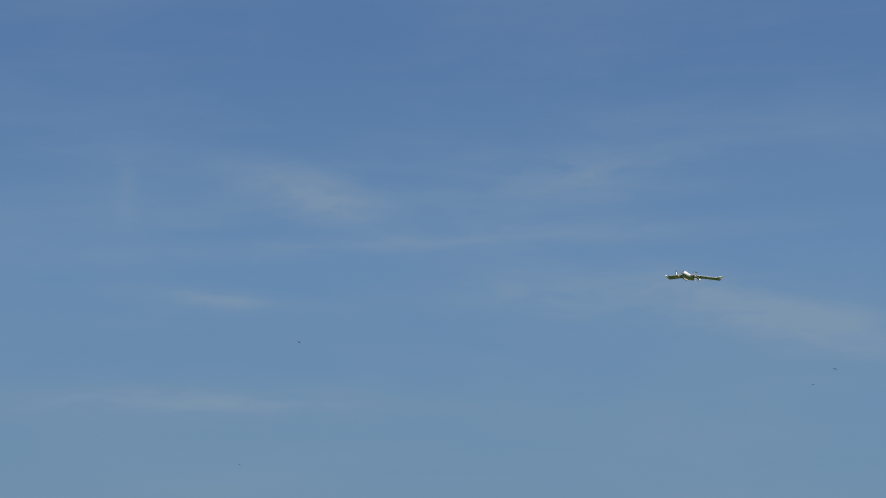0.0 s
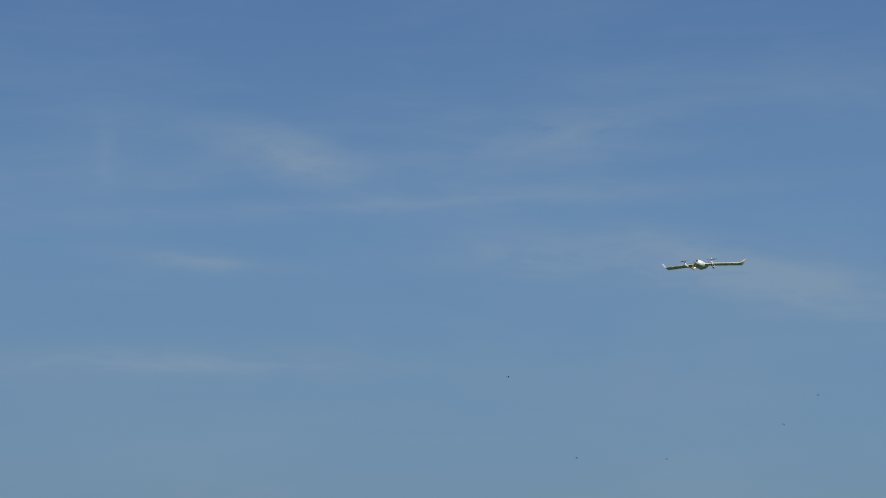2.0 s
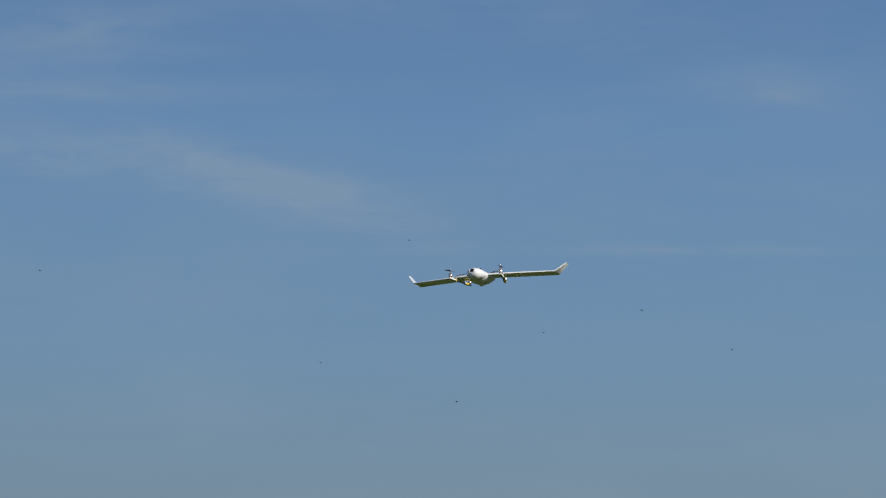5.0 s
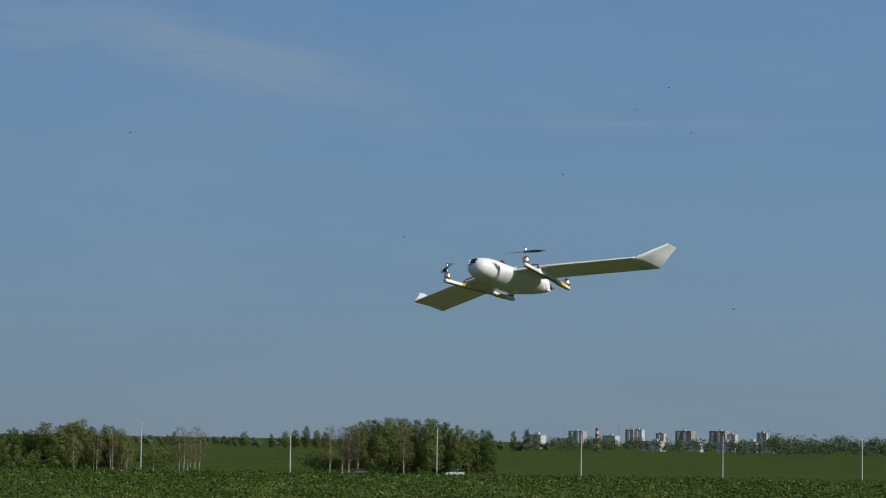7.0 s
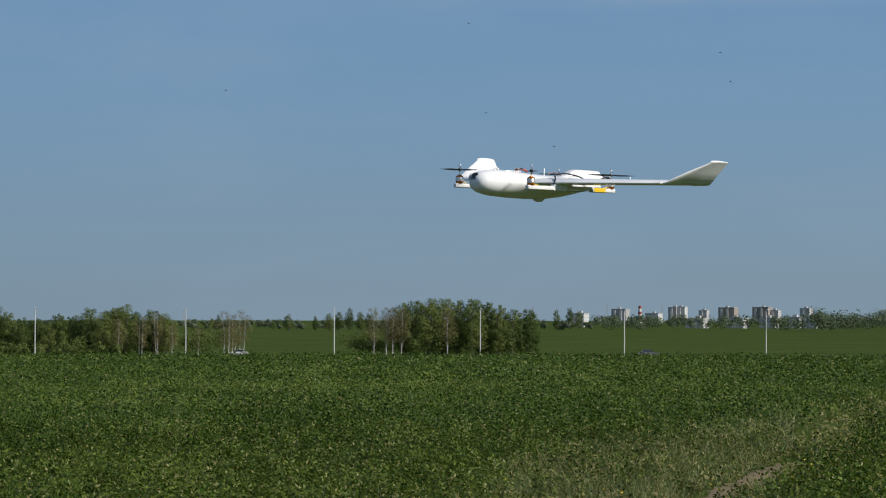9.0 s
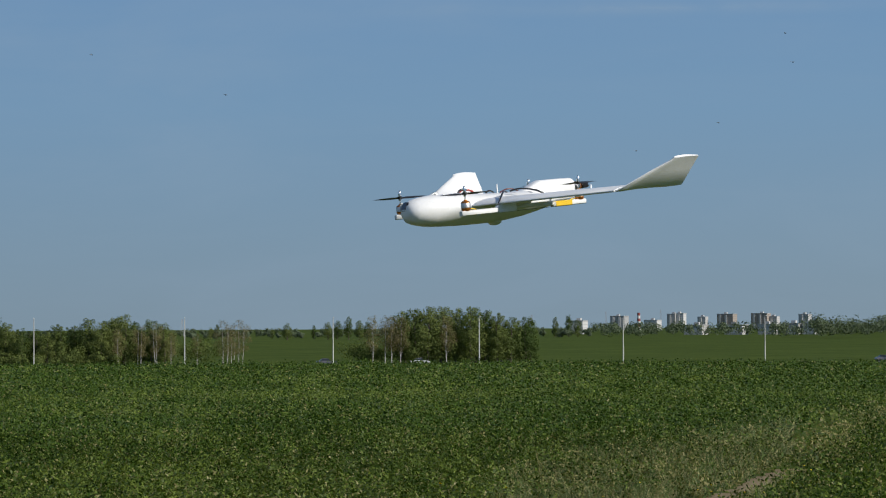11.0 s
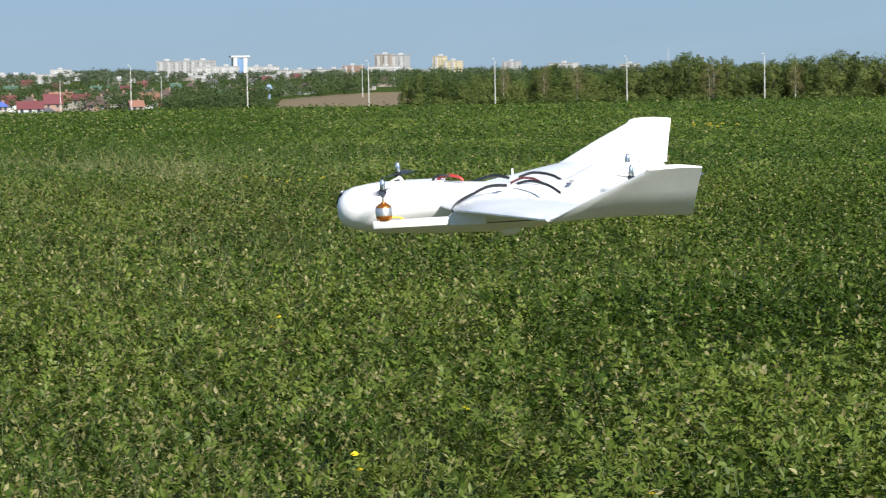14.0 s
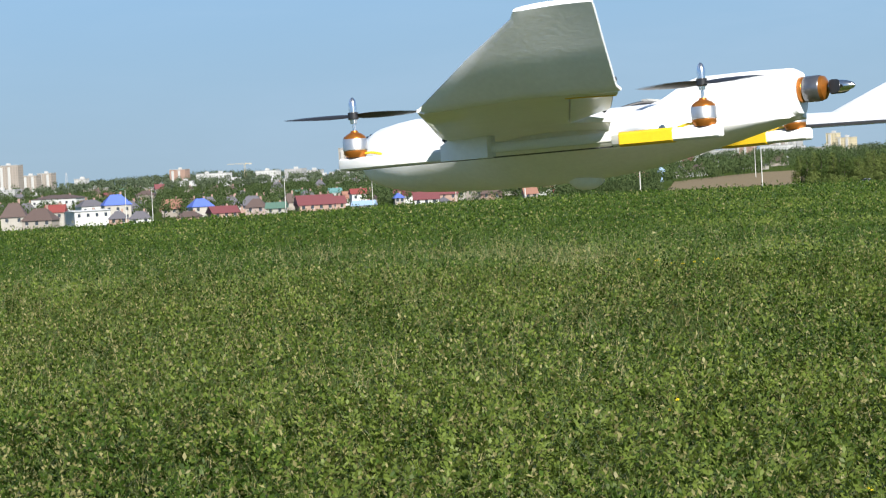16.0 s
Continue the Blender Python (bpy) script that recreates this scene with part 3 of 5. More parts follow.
    box(bm, 0.002, -0.031, 0.000, 0.040, 0.010, 0.022, 0.003)
    bmesh.ops.transform(bm, matrix=tilt, verts=bm.verts)
    part("window_lip", bm, BOOM_WHITE, window)
    # hatch seam and small parts on top
    bm = bmesh.new()
    box(bm, 0.20, 0.0, 0.0635, 0.11, 0.085, 0.005, 0.002)
    part("hatch", bm, FOAM, drone, "white foam battery hatch")
    bm = bmesh.new()
    for p, q in (((0.288, -0.012, 0.066), (0.266, -0.012, 0.077)), ((0.267, -0.012, 0.078), (0.258, -0.012, 0.066))):
        loft(bm, [[(c[0] + dx, c[1] + dy, c[2]) for dx, dy in ((0.004, 0.008), (-0.004, 0.008), (-0.004, -0.008), (0.004, -0.008))] for c in (p, q)])
    part("hatch_bracket", bm, BOOM_WHITE, drone, "small bent pale bracket on the hatch", smooth=False)
    for s in (1, -1):
        wing_half(drone, s)
        # boom: white outer part, dark middle under the wing, yellow band, white tail end
        front, back = Vector((0.318, s * 0.283, -0.020)), Vector((-0.372, s * 0.200, -0.018))
        at = lambda x: front + (back - front) * ((front.x - x) / (front.x - back.x))
        for name, x0, x1, w, h, dz, mat, lab in (("boom_front", 0.318, 0.115, 0.026, 0.022, 0.0, BOOM_WHITE, "white front boom"), ("boom_middle", 0.125, -0.185, 0.024, 0.018, 0.006, BOOM_WHITE, "pale boom bedded under the wing"),
                                                 ("boom_band", -0.195, -0.292, 0.0285, 0.0245, 0.0, YELLOW, "yellow taped boom section"), ("boom_tail", -0.183, -0.372, 0.026, 0.022, 0.0, BOOM_WHITE, "white rear boom")):
            a, b = at(x0), at(x1)
            bm = bmesh.new()
            d = (b - a).normalized()
            side = Vector((0, 0, 1)).cross(d).normalized()
            loops = []
            for p in (a, a + d * 0.003, b - d * 0.003, b):
                k = 0.8 if p in (a, b) else 1.0
                loops.append([p + Vector((0, 0, dz)) + side * (u * w / 2 * k) + Vector((0, 0, v * h / 2 * k)) for u, v in ((-1, -0.7), (-0.7, -1), (0.7, -1), (1, -0.7), (1, 0.7), (0.7, 1), (-0.7, 1), (-1, 0.7))])
            loft(bm, loops)
            part(name, bm, mat, drone, lab)
        # dark strip under the boom, standing in for the shade of wing and boom
        bm = bmesh.new()
        loft(bm, [[at(x) + Vector((0, w, dz)) for w, dz in ((-0.005, -0.0095), (0.005, -0.0095), (0.005, -0.0114), (-0.005, -0.0114))] for x in (0.305, -0.19)])
        part("boom_underside", bm, TAPE_AND_SHADE, drone, "dark strip standing in for shade under the boom", smooth=False)
        # step fairing where the boom meets the leading edge
        bm = bmesh.new()
        p = at(0.118)
        loft(bm, [[(x, p.y + w, z) for x, z in ((0.122, -0.03), (0.122, -0.004), (0.085, 0.018), (0.03, 0.018), (0.03, -0.03))] for w in (-0.015, 0.015)])
        part("boom_fairing", bm, FOAM, drone)
        for x, tag in ((0.289, "front"), (-0.343, "rear")):
            c = at(x)
            motor(drone, x, c.y, -0.0085)
            PROPS.append((propeller(drone, "propeller", x, c.y, 0.064, 0.122, s if tag == "front" else -s), s if tag == "front" else -s))
        # thick black leads over the wing root
        bm = bmesh.new()
        tube(bm, [(0.118, s * 0.268, 0.004), (0.10, s * 0.255, 0.026), (0.06, s * 0.21, 0.044), (0.02, s * 0.16, 0.056), (-0.02, s * 0.12, 0.052)], 0.0042)
        part("power_lead", bm, BLACK, drone, "black rotor power lead")
        bm = bmesh.new()
        tube(bm, [(-0.05, s * 0.10, 0.054), (-0.085, s * 0.13, 0.062), (-0.13, s * 0.17, 0.052), (-0.16, s * 0.20, 0.034)], 0.0038)
        part("power_lead", bm, BLACK, drone)
    bm = bmesh.new()
    box(bm, 0.135, -0.262, -0.021, 0.05, 0.030, 0.0275, 0.003)
    part("tape_patch", bm, YELLOW, drone, "yellow tape patch round a boom")
    # tail motor
    bm = bmesh.new()
    lathe(bm, [(0.018, -0.436), (0.022, -0.438), (0.022, -0.444), (0.020, -0.446)], axis="x", centre=(0, 0, 0.048))
    tail = part("tail_motor_mount", bm, COPPER, drone, "orange tail motor mount")
    bm = bmesh.new()
    lathe(bm, [(0.020, -0.445), (0.0225, -0.448), (0.0225, -0.474), (0.021, -0.476)], axis="x", centre=(0, 0, 0.048), n=24)
    part("tail_motor_can", bm, DARK_CAN, tail, "dark metal motor can")
    bm = bmesh.new()
    lathe(bm, [(0.0215, -0.4755), (0.020, -0.481), (0.012, -0.486), (0.006, -0.488)], axis="x", centre=(0, 0, 0.048))
    part("tail_motor_cap", bm, COPPER, tail)
    bm = bmesh.new()
    lathe(bm, [(0.005, -0.485), (0.005, -0.497), (0.010, -0.498), (0.011, -0.510), (0.009, -0.522), (0.005, -0.532), (0.001, -0.536)], axis="x", centre=(0, 0, 0.048), n=16)
    part("tail_spinner", bm, STEEL, tail, "bright spinner cone")
    for s in (1, -1):
        bm = bmesh.new()
        loops = []
        for t in (0, 0.3, 0.7, 1.0):
            ch = 0.010 * (0.7 + 0.5 * math.sin(math.pi * (0.2 + 0.7 * t)))
            loops.append([(-0.494 - 0.022 * t, s * (0.012 + 0.010 * t) + u * 0.0015, 0.048 + w * ch) for u, w in ((1, -1), (1.6, 0), (1, 1), (-1, 0))])
        loft(bm, loops)
        part("folded_blade", bm, BLACK, tail, "black folded blade")
    bm = bmesh.new()
    lathe(bm, [(0.006, -0.490), (0.0125, -0.492), (0.0125, -0.504), (0.010, -0.506)], axis="x", centre=(0, 0, 0.048), n=16)
    part("tail_hub", bm, BLACK, tail)
    # red battery leads with yellow plug, and a small mast
    bm = bmesh.new()
    for k in (-1, 1):
        tube(bm, [(0.165, 0.02 + k * 0.006, 0.058), (0.155, 0.02 + k * 0.007, 0.074), (0.13, 0.022 + k * 0.006, 0.077), (0.105, 0.028 + k * 0.004, 0.071), (0.095, 0.03 + k * 0.003, 0.062)], 0.0040)
    part("battery_lead", bm, RED_WIRE, drone, "looped red battery leads")
    bm = bmesh.new()
    tube(bm, [(0.175, 0.03, 0.058), (0.172, 0.034, 0.072), (0.155, 0.036, 0.080), (0.13, 0.036, 0.077)], 0.0035)
    part("battery_lead", bm, BLACK, drone, "black battery lead")
    bm = bmesh.new()
    lathe(bm, [(0.003, 0.045), (0.003, 0.086), (0.001, 0.089)], centre=(-0.035, 0.02, 0), n=10)
    part("antenna_stub", bm, BOOM_WHITE, drone)
    bm = bmesh.new()
    tube(bm, [(-0.03, 0.05, 0.052), (-0.06, 0.055, 0.064), (-0.09, 0.06, 0.062), (-0.11, 0.07, 0.052)], 0.003)
    part("signal_wire", bm, surface("dark_red_wire", (0.10, 0.02, 0.02), 0.45, vary=0.15, scale=60), drone, "thin dark red wire")
    # thin grey strip across the rear of the body
    bm = bmesh.new()
    box(bm, -0.19, 0.075, 0.052, 0.012, 0.05, 0.003)
    part("tape_strip", bm, BOOM_GREY, drone, "grey strip across the body")
    bm = bmesh.new()
    for i in range(5):
        box(bm, 0.14 - 0.016 * i, 0.094 + 0.0035 * i, 0.030 - 0.0005 * i, 0.010, 0.004, 0.003)
    part("scribbled_mark", bm, BOOM_GREY, drone, "row of small dark pen marks")
    return drone


DRONE = build_drone()
# ---- trees ----
def leaf_cloud(rs, centres, radii, count, size):
    """Small leaf-clump faces spread through a set of lumps, denser towards their skins and turned outwards."""
    out = []
    core = np.mean(np.array(centres), axis=0)
    total = sum(r ** 2 for r in radii)
    for c, r in zip(centres, radii):
        k = max(6, int(count * r * r / total))
        d = rs.normal(size=(k, 3))
        d /= np.linalg.norm(d, axis=1)[:, None]
        q = np.array(c) + d * (r * (0.45 + 0.6 * rs.rand(k) ** 0.6))[:, None] * np.array((1, 1, 0.9))
        away = q - core
        away /= np.linalg.norm(away, axis=1)[:, None] + 1e-9
        nrm = d * 0.7 + away * 0.5 + rs.normal(size=(k, 3)) * 0.28 + np.array((0, 0, 0.25))
        nrm /= np.linalg.norm(nrm, axis=1)[:, None]
        a = np.cross(nrm, rs.normal(size=(k, 3)))
        a /= np.linalg.norm(a, axis=1)[:, None] + 1e-9
        b = np.cross(nrm, a)
        s = (size * (0.6 + 0.8 * rs.rand(k)))[:, None]
        out.append(np.stack([q - a * s - b * s * 0.5, q + a * s - b * s * 0.5, q + b * s], 1).reshape(-1, 3))
    verts = np.concatenate(out)
    return verts, np.arange(len(verts)).reshape(-1, 3)


def tree(name, seed, height, spread, trunk_r, leaf_mat, bark_mat, label, clear=0.25, leaves=1500, lumps=16, leaf=0.32, stems=1):
    rs = np.random.RandomState(seed)
    root = empty(name)
    tagged(root, label, "tree")
    bm = bmesh.new()
    centres, radii = [], []
    for st in range(stems):
        ox, oy = (0, 0) if stems == 1 else ((st - (stems - 1) / 2) * 0.9, rs.normal() * 0.3)
        top = Vector((ox + rs.normal() * 0.25, oy + rs.normal() * 0.25, height * 0.93))
        loops = []
        for i in range(7):
            t = i / 6
            p = Vector((ox, oy, -0.4)).lerp(top, t) + Vector((math.sin(t * 5 + seed) * 0.12, math.cos(t * 4 + seed) * 0.12, 0))
            r = trunk_r * (1.25 - 1.15 * t) if i else trunk_r * 1.6
            loops.append([(p.x + r * math.cos(k * 1.0472), p.y + r * math.sin(k * 1.0472), p.z) for k in range(6)])
        loft(bm, loops)
        for k in range(lumps // stems):
            t = clear + (0.98 - clear) * (k + 0.5 + 0.4 * (rs.rand() - 0.5)) / (lumps // stems)
            ang = k * 2.4 + rs.rand()
            env = math.sin(math.pi * min(1, max(0.05, (t - clear) / (1 - clear) * 0.75 + 0.22))) ** 0.7
            reach = spread * env * (0.35 + 0.55 * rs.rand())
            base = Vector((ox, oy, 0)).lerp(top, max(0.1, t - 0.13))
            tip = Vector((ox + math.cos(ang) * reach, oy + math.sin(ang) * reach, t * height))
            lr = trunk_r * 0.4 * (1.1 - t)
            d = (tip - base).normalized()
            u = d.orthogonal().normalized()
            v = d.cross(u)
            loft(bm, [[base + (u * math.cos(q * 1.57) + v * math.sin(q * 1.57)) * lr for q in range(4)], [tip + (u * math.cos(q * 1.57) + v * math.sin(q * 1.57)) * lr * 0.3 for q in range(4)]])
            centres.append(tuple(tip))
            radii.append(spread * env * (0.30 + 0.22 * rs.rand()) + 0.25)
    part("trunk", bm, bark_mat, root, smooth=False)
    v, f = leaf_cloud(rs, centres, radii, leaves, leaf)
    mesh_ob("crown", v, f, leaf_mat, root)
    return root


def put(ob, x, y, turn=0.0, size=1.0, sink=0.15):
    """Stands a copied tree on the land."""
    ob.scale = (size, size, size)
    c = copy_thing(ob, pose(x, y, zt(x, y) - sink, 0, 0, turn))
    return c


def plant_trees():
    kinds = [tree("poplar", 11, 12.5, 2.6, 0.20, TREE_LEAF, BARK, "tall leafy poplar in the roadside belt", 0.10, 4000, 22, leaf=0.15),
             tree("maple", 12, 11.0, 3.0, 0.22, TREE_LEAF, BARK, "broad dark green tree in the roadside belt", 0.12, 4000, 22, leaf=0.15),
             tree("poplar", 13, 13.0, 2.3, 0.19, TREE_LEAF, BARK, "narrow green poplar in the roadside belt", 0.08, 4000, 22, leaf=0.15),
             tree("willow", 14, 9.0, 2.9, 0.18, TREE_LEAF, BARK, "low bushy tree in the roadside belt", 0.06, 4000, 20, leaf=0.15)]
    young = [tree("birch", 21, 10.5, 1.7, 0.09, BIRCH_LEAF, BIRCH_BARK, "slim birch with white bark and thin young leaves", 0.30, 2200, 18, leaf=0.085),
             tree("birch", 22, 10.0, 2.0, 0.085, BIRCH_LEAF, BIRCH_BARK, "forked birch with white bark and thin young leaves", 0.28, 2400, 18, leaf=0.085, stems=2)]
    rs = np.random.RandomState(77)

    def plant(kind, bearing, off, height, group):
        s = math.tan(radians(bearing - ROAD_B)) * (ROAD_D + off)
        x, y = road(s, off)
        base = {id(k): h for k, h in zip(kinds + young, (12.5, 11.0, 13.0, 9.0, 10.5, 10.0))}[id(kind)]
        c = put(kind, x, y, rs.rand() * 360, height / base)
        c["group"] = group

    # the long belt
    b = 6.35
    while b < 30.9:
        h = 11.3 + 1.2 * float(ease(8.5, 10.5, b)) + 1.1 * math.sin(b * 1.9) + rs.normal() * 0.7
        h *= 0.91 * (1 - 0.17 * float(ease(24.6, 25.6, b)) - 0.11 * float(ease(27.2, 28.0, b)))
        k = kinds[rs.choice([0, 0, 1, 1, 2, 3])]
        plant(k, b, 14 + rs.rand() * 10, h, "trees of the long belt")
        if rs.rand() < 0.75:
            plant(kinds[rs.randint(4)], b + 0.12, 26 + rs.rand() * 14, h * 0.97, "trees of the long belt")
        if rs.rand() < 0.13:
            plant(young[rs.randint(2)], b + 0.05, 11.5, 10.5, "birches along the belt")
        b += 0.24 + 0.13 * rs.rand()
    # pale birches at the end of the belt
    for bb, off, h in ((6.9, 10, 9.5), (6.55, 10.5, 10), (6.2, 10, 8.0), (7.4, 10, 9.0), (5.6, 22, 7.5), (4.98, 10, 10.6), (4.62, 12, 10.8), (4.80, 20, 8.5)):
        plant(young[rs.randint(2)], bb, off, h, "birches at the end of the belt")
    # the round clump beside the road
    b = 0.95
    while b > -1.95:
        h = 11.7 + 1.5 * math.sin((1.5 - b) * 0.95) + rs.normal() * 0.5
        if b > 1.0 or b < -1.5:
            h = 11.0
        plant(kinds[rs.choice([0, 1, 1, 2])], b, 13 + rs.rand() * 8, h, "trees of the round clump")
        plant(kinds[rs.randint(3)], b - 0.1, 26 + rs.rand() * 14, h, "trees of the round clump")
        b -= 0.26 + 0.1 * rs.rand()
    for bb in (0.95, -0.1, 1.3, 1.15, 1.6):
        plant(young[0], bb, 10.5, 11.5, "birches at the end of the belt")
    # scattered trees on the far side of the fields
    for bb, d, h in ((3.55, 1650, 13), (2.95, 1760, 10), (2.62, 1700, 14), (2.4, 1760, 15), (2.15, 1740, 16), (1.9, 1720, 15), (1.72, 1760, 14), (3.9, 1830, 8), (-2.6, 1900, 15), (-2.9, 1920, 17), (-3.1, 1910, 15), (5.3, 1800, 10), (5.15, 1830, 11)):
        x, y = polar(bb, d)
        c = put(kinds[rs.randint(3)], x, y, rs.rand() * 360, h / 12.2)
        c["group"] = "scattered far trees"
    for k in kinds + young:
        for o in (*k.children_recursive, k):
            bpy.data.objects.remove(o)


plant_trees()


def far_woods(name, spots, label, leaf=1.6, per=42, mat=HAZED_LEAF):
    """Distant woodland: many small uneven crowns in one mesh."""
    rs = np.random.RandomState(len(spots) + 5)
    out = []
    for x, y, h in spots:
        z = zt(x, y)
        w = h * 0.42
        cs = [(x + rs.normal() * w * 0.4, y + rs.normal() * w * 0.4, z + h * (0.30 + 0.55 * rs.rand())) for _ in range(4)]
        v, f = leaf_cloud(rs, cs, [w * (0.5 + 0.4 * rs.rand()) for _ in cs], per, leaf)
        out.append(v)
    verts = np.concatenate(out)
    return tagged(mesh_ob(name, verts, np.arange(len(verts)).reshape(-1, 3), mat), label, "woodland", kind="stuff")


def plant_far_woods():
    rs = np.random.RandomState(31)
    spots = []
    for _ in range(1500):  # gardens of the village
        b, d = 31.5 + 18.5 * rs.rand(), 1000 + 900 * rs.rand() ** 1.3
        spots.append((*polar(b, d), 5.0 + 4.5 * rs.rand()))
    for _ in range(150):  # copses behind the end of the belt
        b, d = 26.5 + 5.4 * rs.rand(), 1120 + 420 * rs.rand()
        spots.append((*polar(b, d), 7.0 + 4.0 * rs.rand()))
    far_woods("garden_trees", spots, "green garden trees between the village houses", 0.36, 140, GARDEN_LEAF)
    spots = []
    for _ in range(760):  # slope and town parks
        b, d = 20 + 32 * rs.rand(), 1900 + 800 * rs.rand()
        spots.append((*polar(b, d), 7 + 4 * rs.rand()))
    for _ in range(220):  # wooded ridge above the houses
        b, d = 42.0 + 5.0 * rs.rand(), 3300 + 200 * rs.rand()
        spots.append((*polar(b, d), 9 + 6 * math.sin((b - 41.5) / 5.5 * math.pi) * 1.0 + 2 * rs.rand()))
    for _ in range(160):
        b, d = 36.2 + 2.6 * rs.rand(), 3000 + 200 * rs.rand()
        spots.append((*polar(b, d), 8 + 4 * math.sin((b - 36.2) / 2.6 * math.pi) + 2 * rs.rand()))
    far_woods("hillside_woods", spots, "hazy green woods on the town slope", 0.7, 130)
    spots = []
    for _ in range(520):  # woods beyond the fields
        b, d = -13 + 34 * rs.rand(), 1750 + 700 * rs.rand()
        tall = 5 + 2.5 * rs.rand()
        if b < -3.5:
            tall += 4.5
        spots.append((*polar(b, d), tall))
    for _ in range(90):
        b, d = -13.0 + 4.6 * rs.rand(), 1650 + 100 * rs.rand()
        spots.append((*polar(b, d), 12 + 3 * rs.rand()))
    for _ in range(140):
        b, d = 10 + 12 * rs.rand(), 2400 + 300 * rs.rand()
        spots.append((*polar(b, d), 14 + 5 * rs.rand()))
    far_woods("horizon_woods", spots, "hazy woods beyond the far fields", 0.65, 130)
    spots = []
    for _ in range(70):  # bushy mound at the field's edge
        b, d = 33.9 + 2.6 * rs.rand(), 640 + 60 * rs.rand()
        spots.append((*polar(b, d), 3.6 + 2.2 * math.sin((b - 33.9) / 2.6 * math.pi) + rs.rand()))
    far_woods("bushes", spots, "bright green bushes at the edge of the field", 0.22, 220, GARDEN_LEAF)
    spots = []
    for _ in range(420):  # undergrowth along the belt
        s = rs.uniform(-92, 240)
        if -52 < s < -28:
            continue
        x, y = road(s, 12 + 22 * rs.rand())
        spots.append((x, y, 3.5 + 3.5 * rs.rand()))
        if s > -8 and rs.rand() < 0.7:
            x, y = road(s + 2, 9.5 + 2.5 * rs.rand())
            spots.append((x, y, 2.2 + 2.4 * rs.rand()))
    far_woods("undergrowth", spots, "dark undergrowth between the roadside trees", 0.18, 200, TREE_LEAF)


plant_far_woods()


# ---- street lamps ----
def street_lamp(height):
    root = empty("street_lamp")
    tagged(root, "tall pale concrete street lamp on the road", "street lamp", "lamps along the road")
    bm = bmesh.new()
    lathe(bm, [(0.16, -0.5), (0.15, 0.0), (0.10, height * 0.7), (0.08, height)], n=10)
    part("post", bm, CONCRETE, root)
    bm = bmesh.new()
    tube(bm, [(0, 0, height - 0.15), (0, -0.25, height + 0.25), (0, -0.9, height + 0.40)], 0.05, 6)
    part("arm", bm, CONCRETE, root)
    bm = bmesh.new()
    box(bm, 0, -1.15, height + 0.40, 0.30, 0.75, 0.16, 0.05)
    part("lamp_head", bm, surface("lamp_glass", (0.75, 0.76, 0.74), 0.3, vary=0.05), root, "white lamp head")
    return root


def plant_lamps():
    lamp = street_lamp(11.6)
    for k in range(-1, 16):
        x, y = road(-15.3 + (9 - k) * 32.3, -1.5)
        copy_thing(lamp, pose(x, y, -7.7, 0, 0, ROAD_B))
    for b, d in ((40.47, 800), (38.56, 800), (36.28, 760), (42.47, 800), (46.1, 800), (45.5, 820), (31.7, 900)):
        x, y = polar(b, d)
        copy_thing(lamp, pose(x, y, zt(x, y), 0, 0, b))
    for o in (*lamp.children_recursive, lamp):
        bpy.data.objects.remove(o)


plant_lamps()


# ---- town ----
def apartment_block(bearing, dist, width, top, key):
    x, y = polar(bearing, dist)
    base = zt(x, y) - 1.0
    h = top - base
    root = empty("apartment_block", pose(x, y, base, 0, 0, bearing - 20))
    words = {"white": "white panel", "pale": "pale grey panel", "grey": "grey panel", "cream": "cream and tan", "tan": "tan brick", "brick": "reddish brick", "ochre": "yellow ochre"}[key]
    tagged(root, f"{words} apartment block in the distant town", "building", "blocks of the town")
    depth = max(12.0, min(18.0, width))
    bm = bmesh.new()
    box(bm, 0, 0, h / 2, width, depth, h)
    part("wall", bm, facade("facade_" + key, TONES[key]), root, smooth=False)
    bm = bmesh.new()
    box(bm, 0, 0, h + 0.35, width + 0.6, depth + 0.6, 0.7)
    part("roof_parapet", bm, tone("grey", "roof"), root, smooth=False)
    rs = random.Random(int(bearing * 100))
    for k in range(max(1, int(width // 18))):
        bm = bmesh.new()
        box(bm, -width / 2 + width * (k + 0.5) / max(1, int(width // 18)) + rs.uniform(-2, 2), 0, h + 1.7, 4.0, 4.0, 2.2)
        part("lift_house", bm, tone("pale", "roof"), root, smooth=False)
    if h > 14:
        for k in range(max(1, int(width // 9))):
            bm = bmesh.new()
            box(bm, -width / 2 + 4.5 + 9 * k, -depth / 2 - 0.5, h * 0.52, 3.0, 1.0, h * 0.85)
            part("balcony_column", bm, tone("pale", "balcony"), root, smooth=False)
    return root


apartment_block(40.96, 3000, 20, 29.0, 'cream')
apartment_block(40.97, 2800, 41, 1.1, 'pale')
apartment_block(39.88, 2900, 54, 3.4, 'pale')
apartment_block(38.71, 2950, 68, 3.1, 'pale')
apartment_block(38.53, 3100, 21, 8.5, 'white')
apartment_block(35.70, 2700, 61, 14.9, 'grey')
apartment_block(35.03, 2650, 45, 7.9, 'white')
apartment_block(33.98, 3000, 36, 7.9, 'white')
apartment_block(33.28, 2900, 37, 3.5, 'pale')
apartment_block(32.53, 3000, 39, 3.8, 'pale')
apartment_block(31.90, 3100, 22, 7.8, 'brick')
apartment_block(31.20, 2700, 31, 5.6, 'white')
apartment_block(31.17, 2850, 19, 19.2, 'tan')
apartment_block(30.83, 2850, 18, 18.1, 'grey')
apartment_block(30.32, 2800, 53, 1.4, 'pale')
